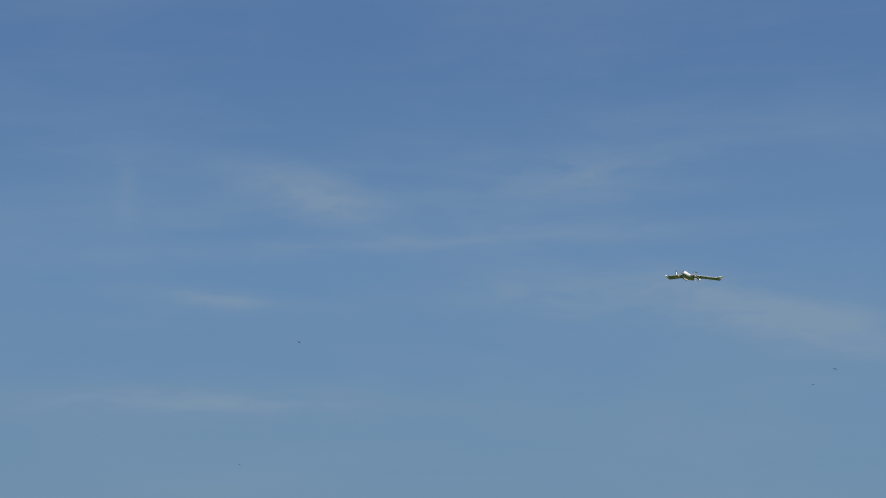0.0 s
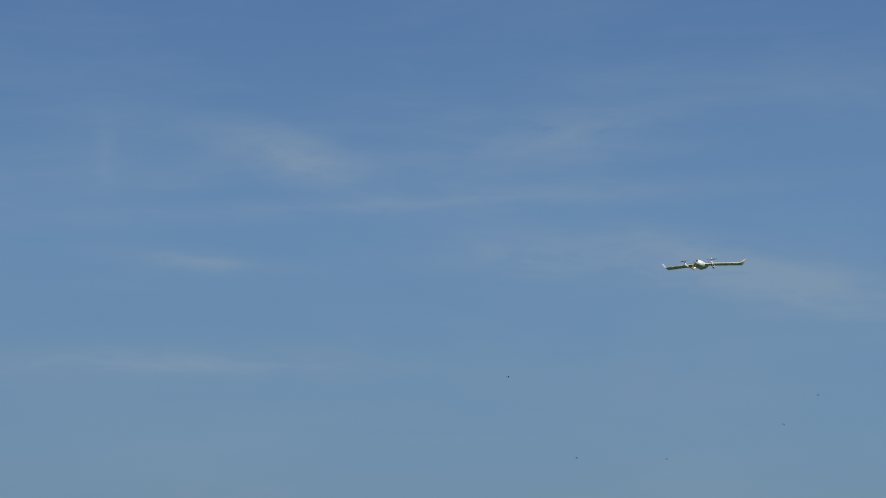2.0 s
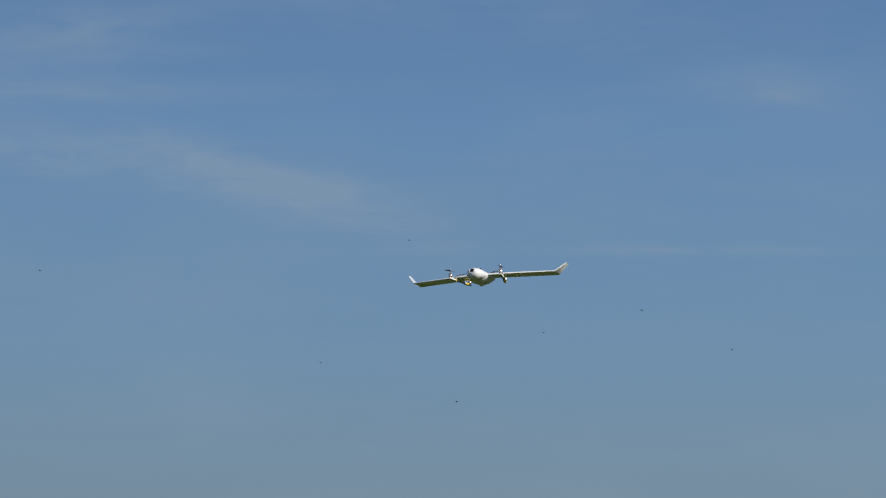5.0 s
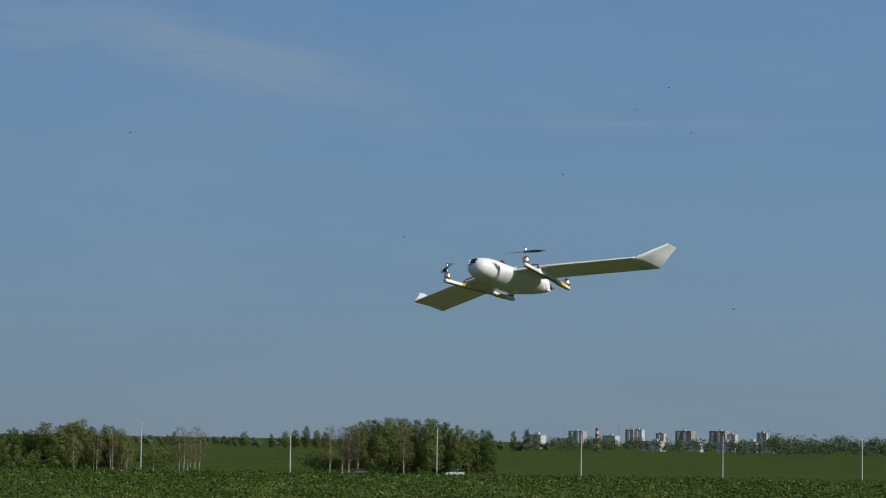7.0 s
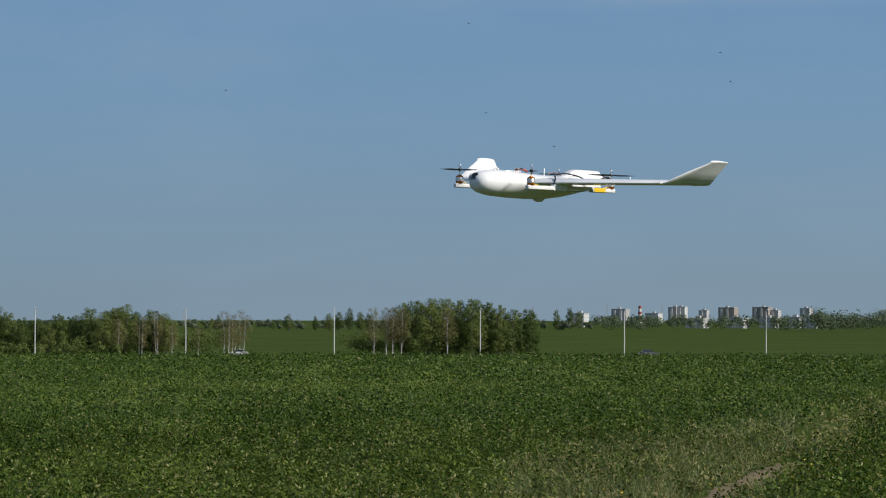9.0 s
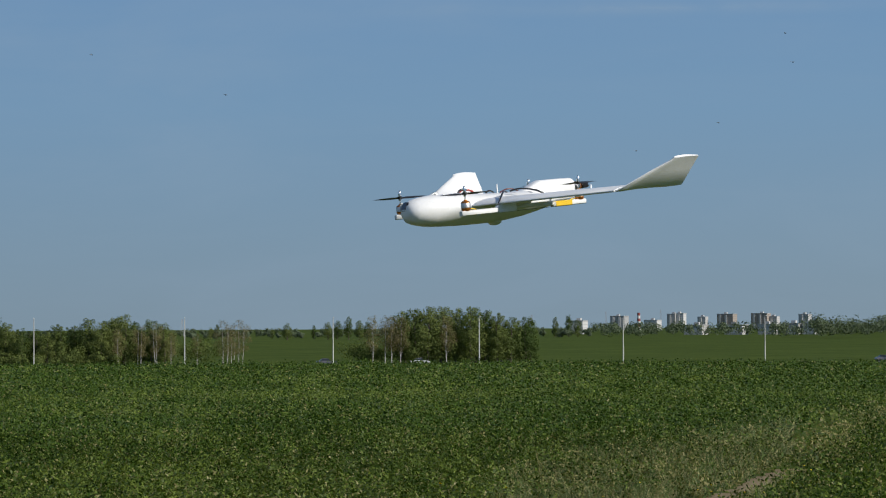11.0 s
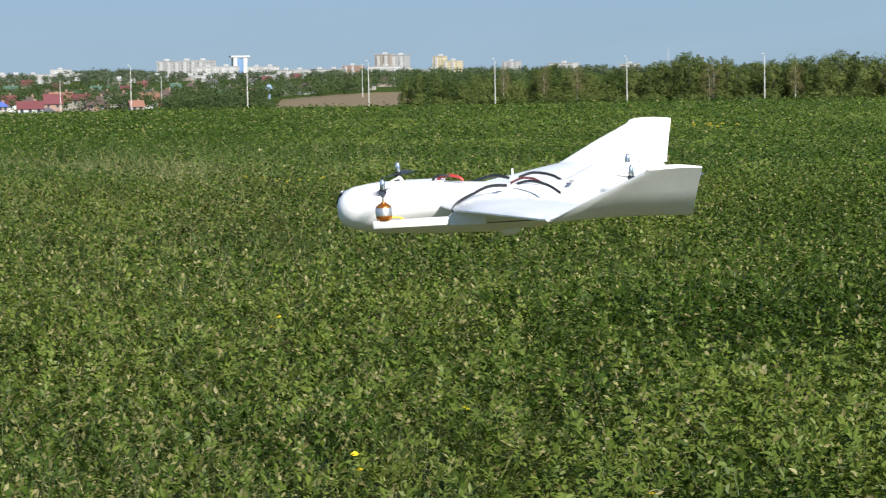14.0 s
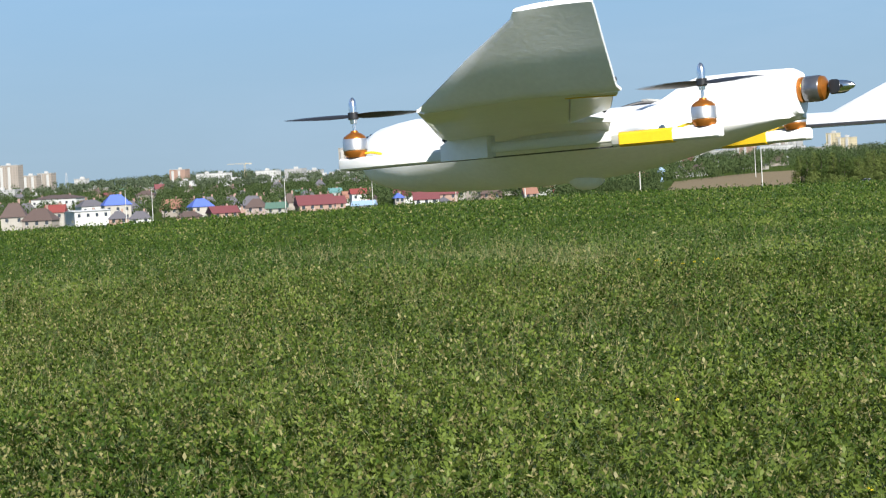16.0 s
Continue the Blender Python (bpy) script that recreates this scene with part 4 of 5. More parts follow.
apartment_block(29.92, 2900, 13, 16.5, 'ochre')
apartment_block(29.63, 2880, 19, 10.8, 'ochre')
apartment_block(28.28, 3200, 20, 9.7, 'grey')
apartment_block(27.09, 2700, 28, 5.8, 'pale')
apartment_block(25.58, 3000, 20, 4.1, 'pale')
apartment_block(48.64, 2900, 24, 27.3, 'tan')
apartment_block(48.18, 3000, 18, 14.9, 'tan')
apartment_block(47.84, 3100, 18, 17.2, 'tan')
apartment_block(47.06, 2800, 13, 7.5, 'pale')
apartment_block(44.84, 3300, 22, 14.5, 'brick')
apartment_block(44.06, 3000, 39, 6.6, 'white')
apartment_block(42.83, 2800, 24, 6.4, 'white')
apartment_block(42.20, 2800, 20, 6.7, 'grey')
apartment_block(41.80, 2900, 20, 4.5, 'pale')
apartment_block(44.72, 2500, 23, -0.6, 'white')
apartment_block(-4.06, 3500, 21, 15.6, 'grey')
apartment_block(-4.82, 3300, 18, 9.3, 'white')
apartment_block(-5.27, 3500, 12, 18.3, 'grey')
apartment_block(-5.46, 3500, 12, 18.9, 'white')
apartment_block(-5.96, 3600, 12, 14.4, 'pale')
apartment_block(-6.51, 3600, 24, 18.3, 'tan')
apartment_block(-7.28, 3600, 24, 18.9, 'tan')
apartment_block(-7.57, 3600, 13, 14.5, 'pale')
apartment_block(-8.27, 3500, 14, 16.9, 'pale')
apartment_block(-3.11, 2400, 15, 7.0, 'white')
apartment_block(-6.72, 2200, 16, 2.3, 'pale')
apartment_block(-7.45, 2200, 15, 2.8, 'pale')
apartment_block(-8.02, 2200, 12, 3.4, 'pale')
apartment_block(-8.40, 2200, 12, 3.4, 'white')
apartment_block(-5.81, 2200, 17, 2.3, 'pale')
apartment_block(17.37, 3200, 29, 23.7, 'pale')
apartment_block(18.60, 3000, 61, 11.6, 'white')
apartment_block(15.86, 3000, 31, 13.6, 'white')
apartment_block(14.98, 3200, 15, 23.7, 'tan')
apartment_block(14.00, 3000, 15, 18.3, 'white')


def low_blocks():
    """Rows of smaller pale buildings scattered below the tall ones."""
    rs = random.Random(40)
    for k in range(34):
        b = 30.6 + 18.8 * (k + rs.random()) / 34
        d = rs.uniform(2200, 2650)
        apartment_block(b, d, rs.uniform(14, 34), EYE + d * math.tan(radians(rs.uniform(-0.22, -0.04))), rs.choice(["white", "pale", "pale", "tan", "grey"]))


low_blocks()


def glass_tower():
    x, y = polar(34.50, 2750)
    base = zt(x, y)
    top = EYE + 2750 * math.tan(radians(0.375))
    h = top - base
    root = empty("office_tower", pose(x, y, base, 0, 0, 46))
    tagged(root, "white office tower with blue glass and a flat cap", "building")
    bm = bmesh.new()
    for s in (-1, 1):
        box(bm, s * 5.6, 0, h / 2 - 1, 4.2, 12, h - 2)
    part("wall", bm, tone("white"), root, smooth=False)
    bm = bmesh.new()
    box(bm, 0, 0.3, h / 2 - 1.5, 7.0, 10.4, h - 3)
    part("glazing", bm, surface("blue_glazing", (0.16, 0.26, 0.42), 0.15, vary=0.2, scale=0.3), root, "blue glass front", smooth=False)
    bm = bmesh.new()
    box(bm, 0, 0, h - 0.8, 20.5, 14, 1.8)
    part("cap", bm, tone("white"), root, smooth=False)


glass_tower()


def chimney(bearing, dist, top, radius):
    x, y = polar(bearing, dist)
    base = zt(x, y)
    root = empty("chimney", pose(x, y, base))
    tagged(root, "tall chimney banded red and white", "chimney")
    h = top - base
    for k in range(6):
        bm = bmesh.new()
        lathe(bm, [(radius * (1.3 - 0.4 * k / 6), h * k / 6), (radius * (1.3 - 0.4 * (k + 1) / 6), h * (k + 1) / 6)], n=12)
        part("band", bm, tone("white" if k % 2 == 0 else "red"), root)


chimney(-4.50, 3400, 20, 2.2)
chimney(16.4, 3300, 22, 2.2)


def mast(bearing, dist, top, lean_arm=False):
    x, y = polar(bearing, dist)
    base = zt(x, y)
    h = top - base
    root = empty("tower_crane" if lean_arm else "lattice_mast", pose(x, y, base, 0, 0, bearing))
    tagged(root, "yellow tower crane over the houses" if lean_arm else "thin grey lattice mast", "crane" if lean_arm else "mast")
    metal = surface("crane_paint", (0.42, 0.34, 0.20), 0.6) if lean_arm else surface("mast_steel", (0.30, 0.31, 0.33), 0.6)
    w = 0.9 if lean_arm else 1.6
    bm = bmesh.new()
    for sx in (-1, 1):
        for sy in (-1, 1):
            a, b = Vector((sx * w, sy * w, 0)), Vector((sx * w * (1 if lean_arm else 0.25), sy * w * (1 if lean_arm else 0.25), h))
            loft(bm, [[p + Vector(q) * 0.16 for q in ((1, 1, 0), (-1, 1, 0), (-1, -1, 0), (1, -1, 0))] for p in (a, b)])
    n = int(h / 3)
    for i in range(n):
        t0, t1 = i / n, (i + 1) / n
        k0, k1 = (w, w) if lean_arm else (w * (1 - 0.75 * t0), w * (1 - 0.75 * t1))
        s = 1 if i % 2 else -1
        loft(bm, [[Vector((s * k0, -k0, h * t0)) + Vector(q) * 0.1 for q in ((1, 0, 1), (-1, 0, 1), (-1, 0, -1), (1, 0, -1))], [Vector((-s * k1, -k1, h * t1)) + Vector(q) * 0.1 for q in ((1, 0, 1), (-1, 0, 1), (-1, 0, -1), (1, 0, -1))]])
    part("lattice", bm, metal, root, smooth=False)
    if lean_arm:
        bm = bmesh.new()
        box(bm, -6, 0, h + 0.4, 28, 0.6, 0.5)
        part("jib", bm, metal, root, smooth=False)
        bm = bmesh.new()
        box(bm, 6, 0, h - 0.4, 2.4, 1.0, 1.2)
        part("counterweight", bm, tone("grey"), root, smooth=False)


mast(43.35, 2900, 16, True)
mast(24.7, 2600, 20)
mast(-2.05, 2300, 13)
mast(-3.75, 3300, 21)
mast(-5.0, 3400, 24)
mast(5.95, 2300, 10)
mast(47.4, 2500, 14)


# ---- village ----
def house(bearing, dist, width, top, base, roof_key, wall_key, panes=True):
    x, y = polar(bearing, dist)
    ground = min(zt(x, y), base) - 0.2
    body = base + (top - base) * (0.44 if roof_key != "white" else 0.92) - ground
    rise = top - ground - body
    hip = roof_key in ("blue", "slate", "umber")
    root = empty("house", pose(x, y, ground, 0, 0, bearing + (int(bearing * 10) % 5 - 2) * 9))
    words = {"umber": "dark brown", "red": "bright red", "white": "flat white", "slate": "dark grey", "blue": "bright blue", "maroon": "maroon", "green": "green", "teal": "teal", "skyblue": "light blue", "rust": "rusty orange"}[roof_key]
    tagged(root, f"village house with {wall_key} walls and {words} roof", "house", "houses of the village")
    w, d = width * 0.9, max(7.0, width * 0.75)
    bm = bmesh.new()
    box(bm, 0, 0, body / 2, w, d, body)
    part("wall", bm, tone(wall_key), root, smooth=False)
    bm = bmesh.new()
    e = 0.5
    a = [(-w / 2 - e, -d / 2 - e, body), (w / 2 + e, -d / 2 - e, body), (w / 2 + e, d / 2 + e, body), (-w / 2 - e, d / 2 + e, body)]
    r0 = w / 2 - (d * 0.35 if hip else -e)
    r0 = max(r0, 0.4)
    ridge = [(-r0, 0, body + rise), (r0, 0, body + rise)]
    vs = [bm.verts.new(p) for p in a + ridge]
    for q in ((0, 1, 5, 4), (2, 3, 4, 5), (1, 2, 5), (3, 0, 4), (3, 2, 1, 0)):
        bm.faces.new([vs[i] for i in q])
    roof = part("roof", bm, tone(roof_key, "roof"), root, smooth=False)
    bm = bmesh.new()
    box(bm, w * 0.2, d * 0.12, body + rise * 0.9, 0.7, 0.7, max(1.2, rise * 0.7))
    part("chimney_stack", bm, tone("brick"), roof, smooth=False)
    n = max(2, int(w // 3)) if panes else 0
    for k in range(n):
        for lv in range(2 if body > 6.5 else 1):
            z = body * (0.78 if lv == 0 else 0.35)
            bm = bmesh.new()
            box(bm, -w / 2 + w * (k + 0.5) / n, -d / 2 - 0.03, z, 1.1, 0.12, 1.3)
            win = part("window", bm, surface("house_window", (0.05, 0.06, 0.075), 0.15, vary=0.2), root, smooth=False)
            bm = bmesh.new()
            box(bm, -w / 2 + w * (k + 0.5) / n, -d / 2 - 0.07, z - 0.72, 1.4, 0.2, 0.12)
            part("sill", bm, tone("white", "trim"), win, smooth=False)
    return root


house(48.61, 900, 9.6, -3.3, -12.4, 'umber', 'cream')
house(48.03, 870, 11.8, -5.4, -13.0, 'umber', 'tan')
house(47.68, 940, 7.7, -5.0, -10.3, 'red', 'cream')
house(46.97, 900, 14.7, -7.1, -13.6, 'white', 'white')
house(46.90, 980, 10.9, -4.1, -8.7, 'slate', 'white')
house(46.32, 960, 11.3, -2.5, -9.6, 'blue', 'cream')
house(46.28, 880, 7.6, -7.9, -12.8, 'slate', 'brick')
house(45.79, 900, 8.6, -8.5, -13.6, 'slate', 'white')
house(44.41, 980, 9.5, -5.8, -11.6, 'blue', 'cream')
house(43.91, 900, 10.8, -8.2, -12.9, 'maroon', 'brick')
house(44.67, 880, 9.0, -9.2, -12.8, 'umber', 'brick')
house(43.13, 950, 8.6, -6.7, -12.7, 'umber', 'rose')
house(42.68, 930, 7.8, -8.2, -12.4, 'green', 'cream')
house(41.81, 930, 14.7, -6.2, -12.9, 'maroon', 'brick')
house(41.30, 960, 6.5, -7.3, -12.7, 'maroon', 'brick')
house(40.80, 1050, 7.1, -5.6, -9.8, 'red', 'white')
house(40.67, 900, 8.6, -8.9, -12.1, 'skyblue', 'cream')
house(41.33, 1100, 6.0, -5.2, -8.9, 'teal', 'white')
house(39.24, 930, 10.1, -7.1, -12.5, 'maroon', 'white')
house(39.88, 1000, 4.1, -7.9, -11.5, 'blue', 'tan')
house(38.07, 1050, 8.3, -5.8, -10.1, 'maroon', 'tan')
house(36.86, 980, 5.5, -8.1, -12.7, 'rust', 'tan')
house(36.18, 1050, 4.8, -9.9, -12.5, 'red', 'cream')
house(34.31, 1150, 6.5, -5.6, -9.5, 'rust', 'tan')
house(38.85, 960, 5.4, -10.0, -13.0, 'slate', 'white')
house(37.57, 1200, 6.0, -5.4, -9.4, 'umber', 'white')
house(36.54, 1250, 6.2, -5.5, -9.4, 'slate', 'white')
house(34.85, 1250, 7.1, -6.5, -9.9, 'green', 'white')
house(33.01, 1500, 10.2, -4.8, -9.5, 'slate', 'tan')
house(32.23, 1500, 10.2, -4.7, -9.4, 'umber', 'white')
house(45.63, 1300, 10.3, -2.9, -7.0, 'umber', 'tan')
house(47.58, 1250, 25.5, -2.5, -6.1, 'umber', 'white')
house(43.68, 1150, 7.8, -6.2, -10.1, 'umber', 'white')
house(39.87, 1100, 7.5, -9.6, -13.3, 'slate', 'white')
house(31.46, 1400, 9.5, -8.5, -12.3, 'slate', 'white')


def slope_houses():
    """Smaller houses and sheds scattered up the slope behind the village."""
    rs = random.Random(63)
    for k in range(56):
        b, d = 31.0 + 19.0 * (k + rs.random()) / 56, rs.uniform(1180, 2100)
        g = zt(*polar(b, d))
        house(b, d, rs.uniform(7, 11), g + rs.uniform(5.0, 7.5), g, rs.choice(["umber", "umber", "umber", "slate", "slate", "slate", "maroon", "green"]), rs.choice(["pale", "grey", "tan", "tan", "brick", "cream"]), False)


slope_houses()


def row_houses():
    """Dark-roofed houses that fill the near rows of the village between the trees."""
    rs = random.Random(71)
    for k in range(26):
        b, d = 36.0 + 13.5 * (k + rs.random()) / 26, rs.uniform(1010, 1180)
        g = zt(*polar(b, d))
        house(b, d, rs.uniform(7, 11), g + rs.uniform(6.0, 8.0), g, rs.choice(["umber", "umber", "slate", "slate", "maroon", "rust"]), rs.choice(["cream", "tan", "brick", "brick", "white"]))


row_houses()


def water_tower():
    x, y = polar(33.84, 1150)
    root = empty("water_tower", pose(x, y, zt(x, y)))
    tagged(root, "small blue water tower on a stem", "water tower")
    bm = bmesh.new()
    lathe(bm, [(0.8, 0), (0.8, 2.9)], n=12)
    part("stem", bm, tone("skyblue"), root)
    bm = bmesh.new()
    lathe(bm, [(0.8, 2.8), (1.9, 3.6), (1.9, 5.6), (0.3, 6.8)], n=14)
    part("tank", bm, tone("skyblue"), root, "blue tank")


water_tower()


# ---- cars ----
def car(colour, label):
    root = empty("car")
    tagged(root, label, "car", "cars on the road")
    paint = surface(colour + "_car_paint", TONES[colour], 0.25, vary=0.04, coat=0.6)
    bm = bmesh.new()
    prof = [(-2.15, 0.35), (-2.2, 0.75), (-2.1, 0.92), (-1.2, 0.98), (1.0, 0.95), (1.9, 0.80), (2.15, 0.62), (2.15, 0.35)]
    loft(bm, [[(x, s * 0.86 * (1 - 0.04 * (z > 0.9)), z) for x, z in prof] for s in (-1, -0.9, 0.9, 1)])
    body = part("body", bm, paint, root)
    bm = bmesh.new()
    prof = [(-1.75, 0.95), (-1.1, 1.42), (0.25, 1.45), (1.05, 0.95)]
    loft(bm, [[(x * (1 - 0.08 * (abs(s) == 1)), s * (0.80 if z < 1.2 else 0.66), z) for x, z in prof] for s in (-1, 1)])
    part("cabin_glass", bm, surface("car_glass", (0.03, 0.035, 0.04), 0.1, vary=0.1), body)
    bm = bmesh.new()
    box(bm, -0.42, 0, 1.45, 1.35, 1.2, 0.06, 0.02)
    part("roof", bm, paint, body)
    for x in (-1.35, 1.35):
        for s in (-1, 1):
            bm = bmesh.new()
            loft(bm, [[(x + 0.32 * math.cos(a * 0.524), s * w, 0.32 + 0.32 * math.sin(a * 0.524)) for a in range(12)] for w in (0.70, 0.88)])
            part("wheel", bm, BLACK, root)
    for s in (-1, 1):
        bm = bmesh.new()
        box(bm, 2.12, s * 0.62, 0.68, 0.1, 0.34, 0.14, 0.02)
        part("headlight", bm, STEEL, body)
    return root


# metres along the road at each moment
CARS = [(car("white", "white sedan on the country road"), [(0, -288), (7.0, -85), (9.0, -27), (9.5, -12), (11.5, 60), (16.0, 220)]),
        (car("slate", "dark blue-grey car on the country road"), [(0, 128), (7.5, -77.5), (9.0, -118.6), (16.0, -310)]),
        (car("white", "white car heading along the country road"), [(0, 330), (9.0, 45), (9.5, 25), (11.3, -80), (11.9, -92.6), (16.0, -179)]),
        (car("slate", "dark car heading along the country road"), [(0, 520), (9.0, 62), (11.3, -57), (11.9, -72.7), (12.2, -80.5), (16.0, -180)])]
# ---- the crop ----
def weedy(x, y):
    """1 on the thin weedy ground beside the track and on a grassy strip, 0 in the closed crop."""
    x, y = np.asarray(x, float), np.asarray(y, float)
    r, bearing = np.hypot(x, y), np.degrees(np.arctan2(-x, y))
    out = np.zeros(x.shape)
    k = (r < 10) | (bearing < 24)
    u, v, q = x[k], y[k], r[k]
    edge = 0.62 + 0.35 * ease(14, 22, q) * (1 - ease(33, 42, q)) + 0.9 * value_noise(u, v, 1.7, 9)
    a = 1 - ease(0.35, 1.0, line_distance(u, v, TRACK) / edge)
    b = (1 - ease(38, 60, q)) * (1 - ease(0.5, 1.2, line_distance(u, v, WEEDS) / (0.6 + 1.3 * value_noise(u, v, 2.3, 10))))
    out[k] = np.maximum(a, 0.55 * b)
    k = (bearing > 24) & (r > 30) & (r < 75)
    u, v = x[k], y[k]
    out[k] = 0.95 * (1 - ease(0.5, 1.2, line_distance(u, v, GRASS_STRIP) / (0.5 + 1.6 * value_noise(u, v, 2.1, 11))))
    return out


def lush(x, y):
    """1 where taller, darker plants stand in drifts, and in small clumps darkened for shaded gaps."""
    small = ease(0.54, 0.64, value_noise(x * 0.35 + y * 0.1, y, 2.2, 6) * 0.5 + value_noise(x, y, 0.62, 7) * 0.5)
    return np.maximum(small, ease(0.02, 0.25, bushes(x, y) + 0.12 * (value_noise(x, y, 0.5, 52) - 0.5)))


def pale_lit_side(x, y):
    """1 over the western side of the field: more yellowed leaves, partly for its front-lit brightness."""
    return ease(20, 36, np.degrees(np.arctan2(-np.asarray(x), np.asarray(y))))


def bushes(x, y):
    """Broad dark bushes that stand out of the crop, gathered in loose bands: 0 outside them, 1 on their crowns."""
    table = np.random.RandomState(61).rand(128, 128, 5)
    x, y = np.asarray(x, float), np.asarray(y, float)
    cell = 4.4
    i, j = np.floor(x / cell - 0.5).astype(int), np.floor(y / cell - 0.5).astype(int)
    best = np.zeros(x.shape)
    for di in (0, 1):
        for dj in (0, 1):
            r = table[(i + di) % 128, (j + dj) % 128]
            cx, cy = (i + di + 0.3 + 0.4 * r[..., 0]) * cell, (j + dj + 0.3 + 0.4 * r[..., 1]) * cell
            row = np.abs(np.hypot(cx, cy) - 41 - 0.35 * np.degrees(np.arctan2(-cx, cy)))
            there = r[..., 4] < np.maximum(ease(0.34, 0.66, value_noise(cx * 0.35, cy, 9.0, 62)), 0.9 - 0.9 * ease(3, 6, row))
            reach = 0.6 + 1.3 * r[..., 2] ** 1.5
            best = np.maximum(best, there * (0.55 + 0.45 * r[..., 3]) * (1 - ((x - cx) ** 2 / 2.2 + (y - cy) ** 2) / reach ** 2))
    return best * (0.35 + 0.65 * ease(13, 24, np.hypot(x, y)))


def gaps(x, y):
    """1 along winding lines where the plants part and the shade shows."""
    line = np.abs(value_noise(x * 0.4 + y * 0.15, y, 1.5, 15) - 0.5)
    return (1 - ease(0.02, 0.075, line)) * ease(0.35, 0.6, value_noise(x, y, 2.8, 16))


def domes(x, y, cell, seed):
    """Rounded clumps of uneven size and height that lean on one another: 0 in the creases, up to 1 on the crowns."""
    table = np.random.RandomState(seed).rand(128, 128, 4)
    x, y = np.asarray(x, float), np.asarray(y, float)
    i, j = np.floor(x / cell - 0.5).astype(int), np.floor(y / cell - 0.5).astype(int)
    best = np.zeros(x.shape)
    for di in (0, 1):
        for dj in (0, 1):
            r = table[(i + di) % 128, (j + dj) % 128]
            cx, cy = (i + di + 0.25 + 0.5 * r[..., 0]) * cell, (j + dj + 0.25 + 0.5 * r[..., 1]) * cell
            reach = cell * (0.52 + 0.23 * r[..., 2])
            best = np.maximum(best, (0.40 + 0.60 * r[..., 3]) * (1 - ((x - cx) ** 2 + (y - cy) ** 2) / reach ** 2))
    return best


def clumps(x, y):
    """The crop's clumps: single bushes close by, whole drifts further off."""
    far = ease(30, 90, np.hypot(x, y))
    return domes(x, y, 0.46, 41) * (1 - 0.6 * far) + domes(x, y * 0.8, 1.5, 42) * 0.6 * far


def canopy(x, y):
    """Height of the crop over the soil: uneven clumps, thin along the track."""
    h = 0.06 + 0.10 * value_noise(x, y, 2.4, 1) + 0.33 * clumps(x, y) + 0.12 * domes(x, y * 0.7, 1.9, 43) + 0.06 * value_noise(x, y, 8.0, 3) + 0.06 * lush(x, y) + 0.42 * bushes(x, y)
    w = weedy(x, y)
    return h * (1 - 0.80 * w) * (1 - 0.6 * gaps(x, y)), 1 - w


def scatter(rs, b0, b1, r0, r1, count):
    """Even random places over a ring sector of the plan."""
    b = np.radians(rs.uniform(b0, b1, count))
    r = np.sqrt(rs.uniform(r0 * r0, r1 * r1, count))
    return -np.sin(b) * r, np.cos(b) * r


def stuff_mesh(name, verts, sides, material, label, category="crop"):
    """One mesh from an array of equal polygons."""
    verts = np.asarray(verts, np.float32).reshape(-1, 3)
    n = len(verts)
    me = bpy.data.meshes.new(name)
    me.vertices.add(n)
    me.vertices.foreach_set("co", verts.ravel())
    me.loops.add(n)
    me.loops.foreach_set("vertex_index", np.arange(n, dtype=np.int32))
    me.polygons.add(n // sides)
    me.polygons.foreach_set("loop_start", np.arange(0, n, sides, dtype=np.int32))
    me.update(calc_edges=True)
    me.materials.append(material)
    return tagged(new(name, me), label, category, kind="stuff")


def frames_of(rs, x, y, spread):
    """Leaf axes: a long way, a side way and the normal, which follows the clump's slope and turns to the sun."""
    n, e = len(x), 0.25
    c = math.cos(radians(SUN_EL))
    slope = [0.9 * (clumps(x + e, y) - clumps(x - e, y)), 0.9 * (clumps(x, y + e) - clumps(x, y - e))]
    nrm = np.stack([0.35 * SUN_AZ[0] * c - slope[0], 0.35 * SUN_AZ[1] * c - slope[1], np.full(n, 0.5)], 1)
    nrm += rs.normal(0, spread, (n, 3))
    nrm /= np.linalg.norm(nrm, axis=1)[:, None]
    ang = rs.uniform(0, 2 * np.pi, n)
    a = np.stack([np.cos(ang), np.sin(ang), np.zeros(n)], 1)
    a -= nrm * (a * nrm).sum(1)[:, None]
    a /= np.linalg.norm(a, axis=1)[:, None]
    return a, np.cross(nrm, a), nrm


def leaf_places(rs, b0, b1, r0, r1, count, sink):
    x, y = scatter(rs, b0, b1, r0, r1, count)
    h, near = canopy(x, y)
    keep = rs.rand(len(x)) < (0.55 + 0.45 * near) * (0.15 + 0.85 * ease(0.05, 0.4, clumps(x, y)))
    x, y, h = x[keep], y[keep], h[keep]
    z = terrain(x, y) + h * (1 - sink * rs.rand(len(x)) ** 1.6)
    return np.stack([x, y, z], 1)


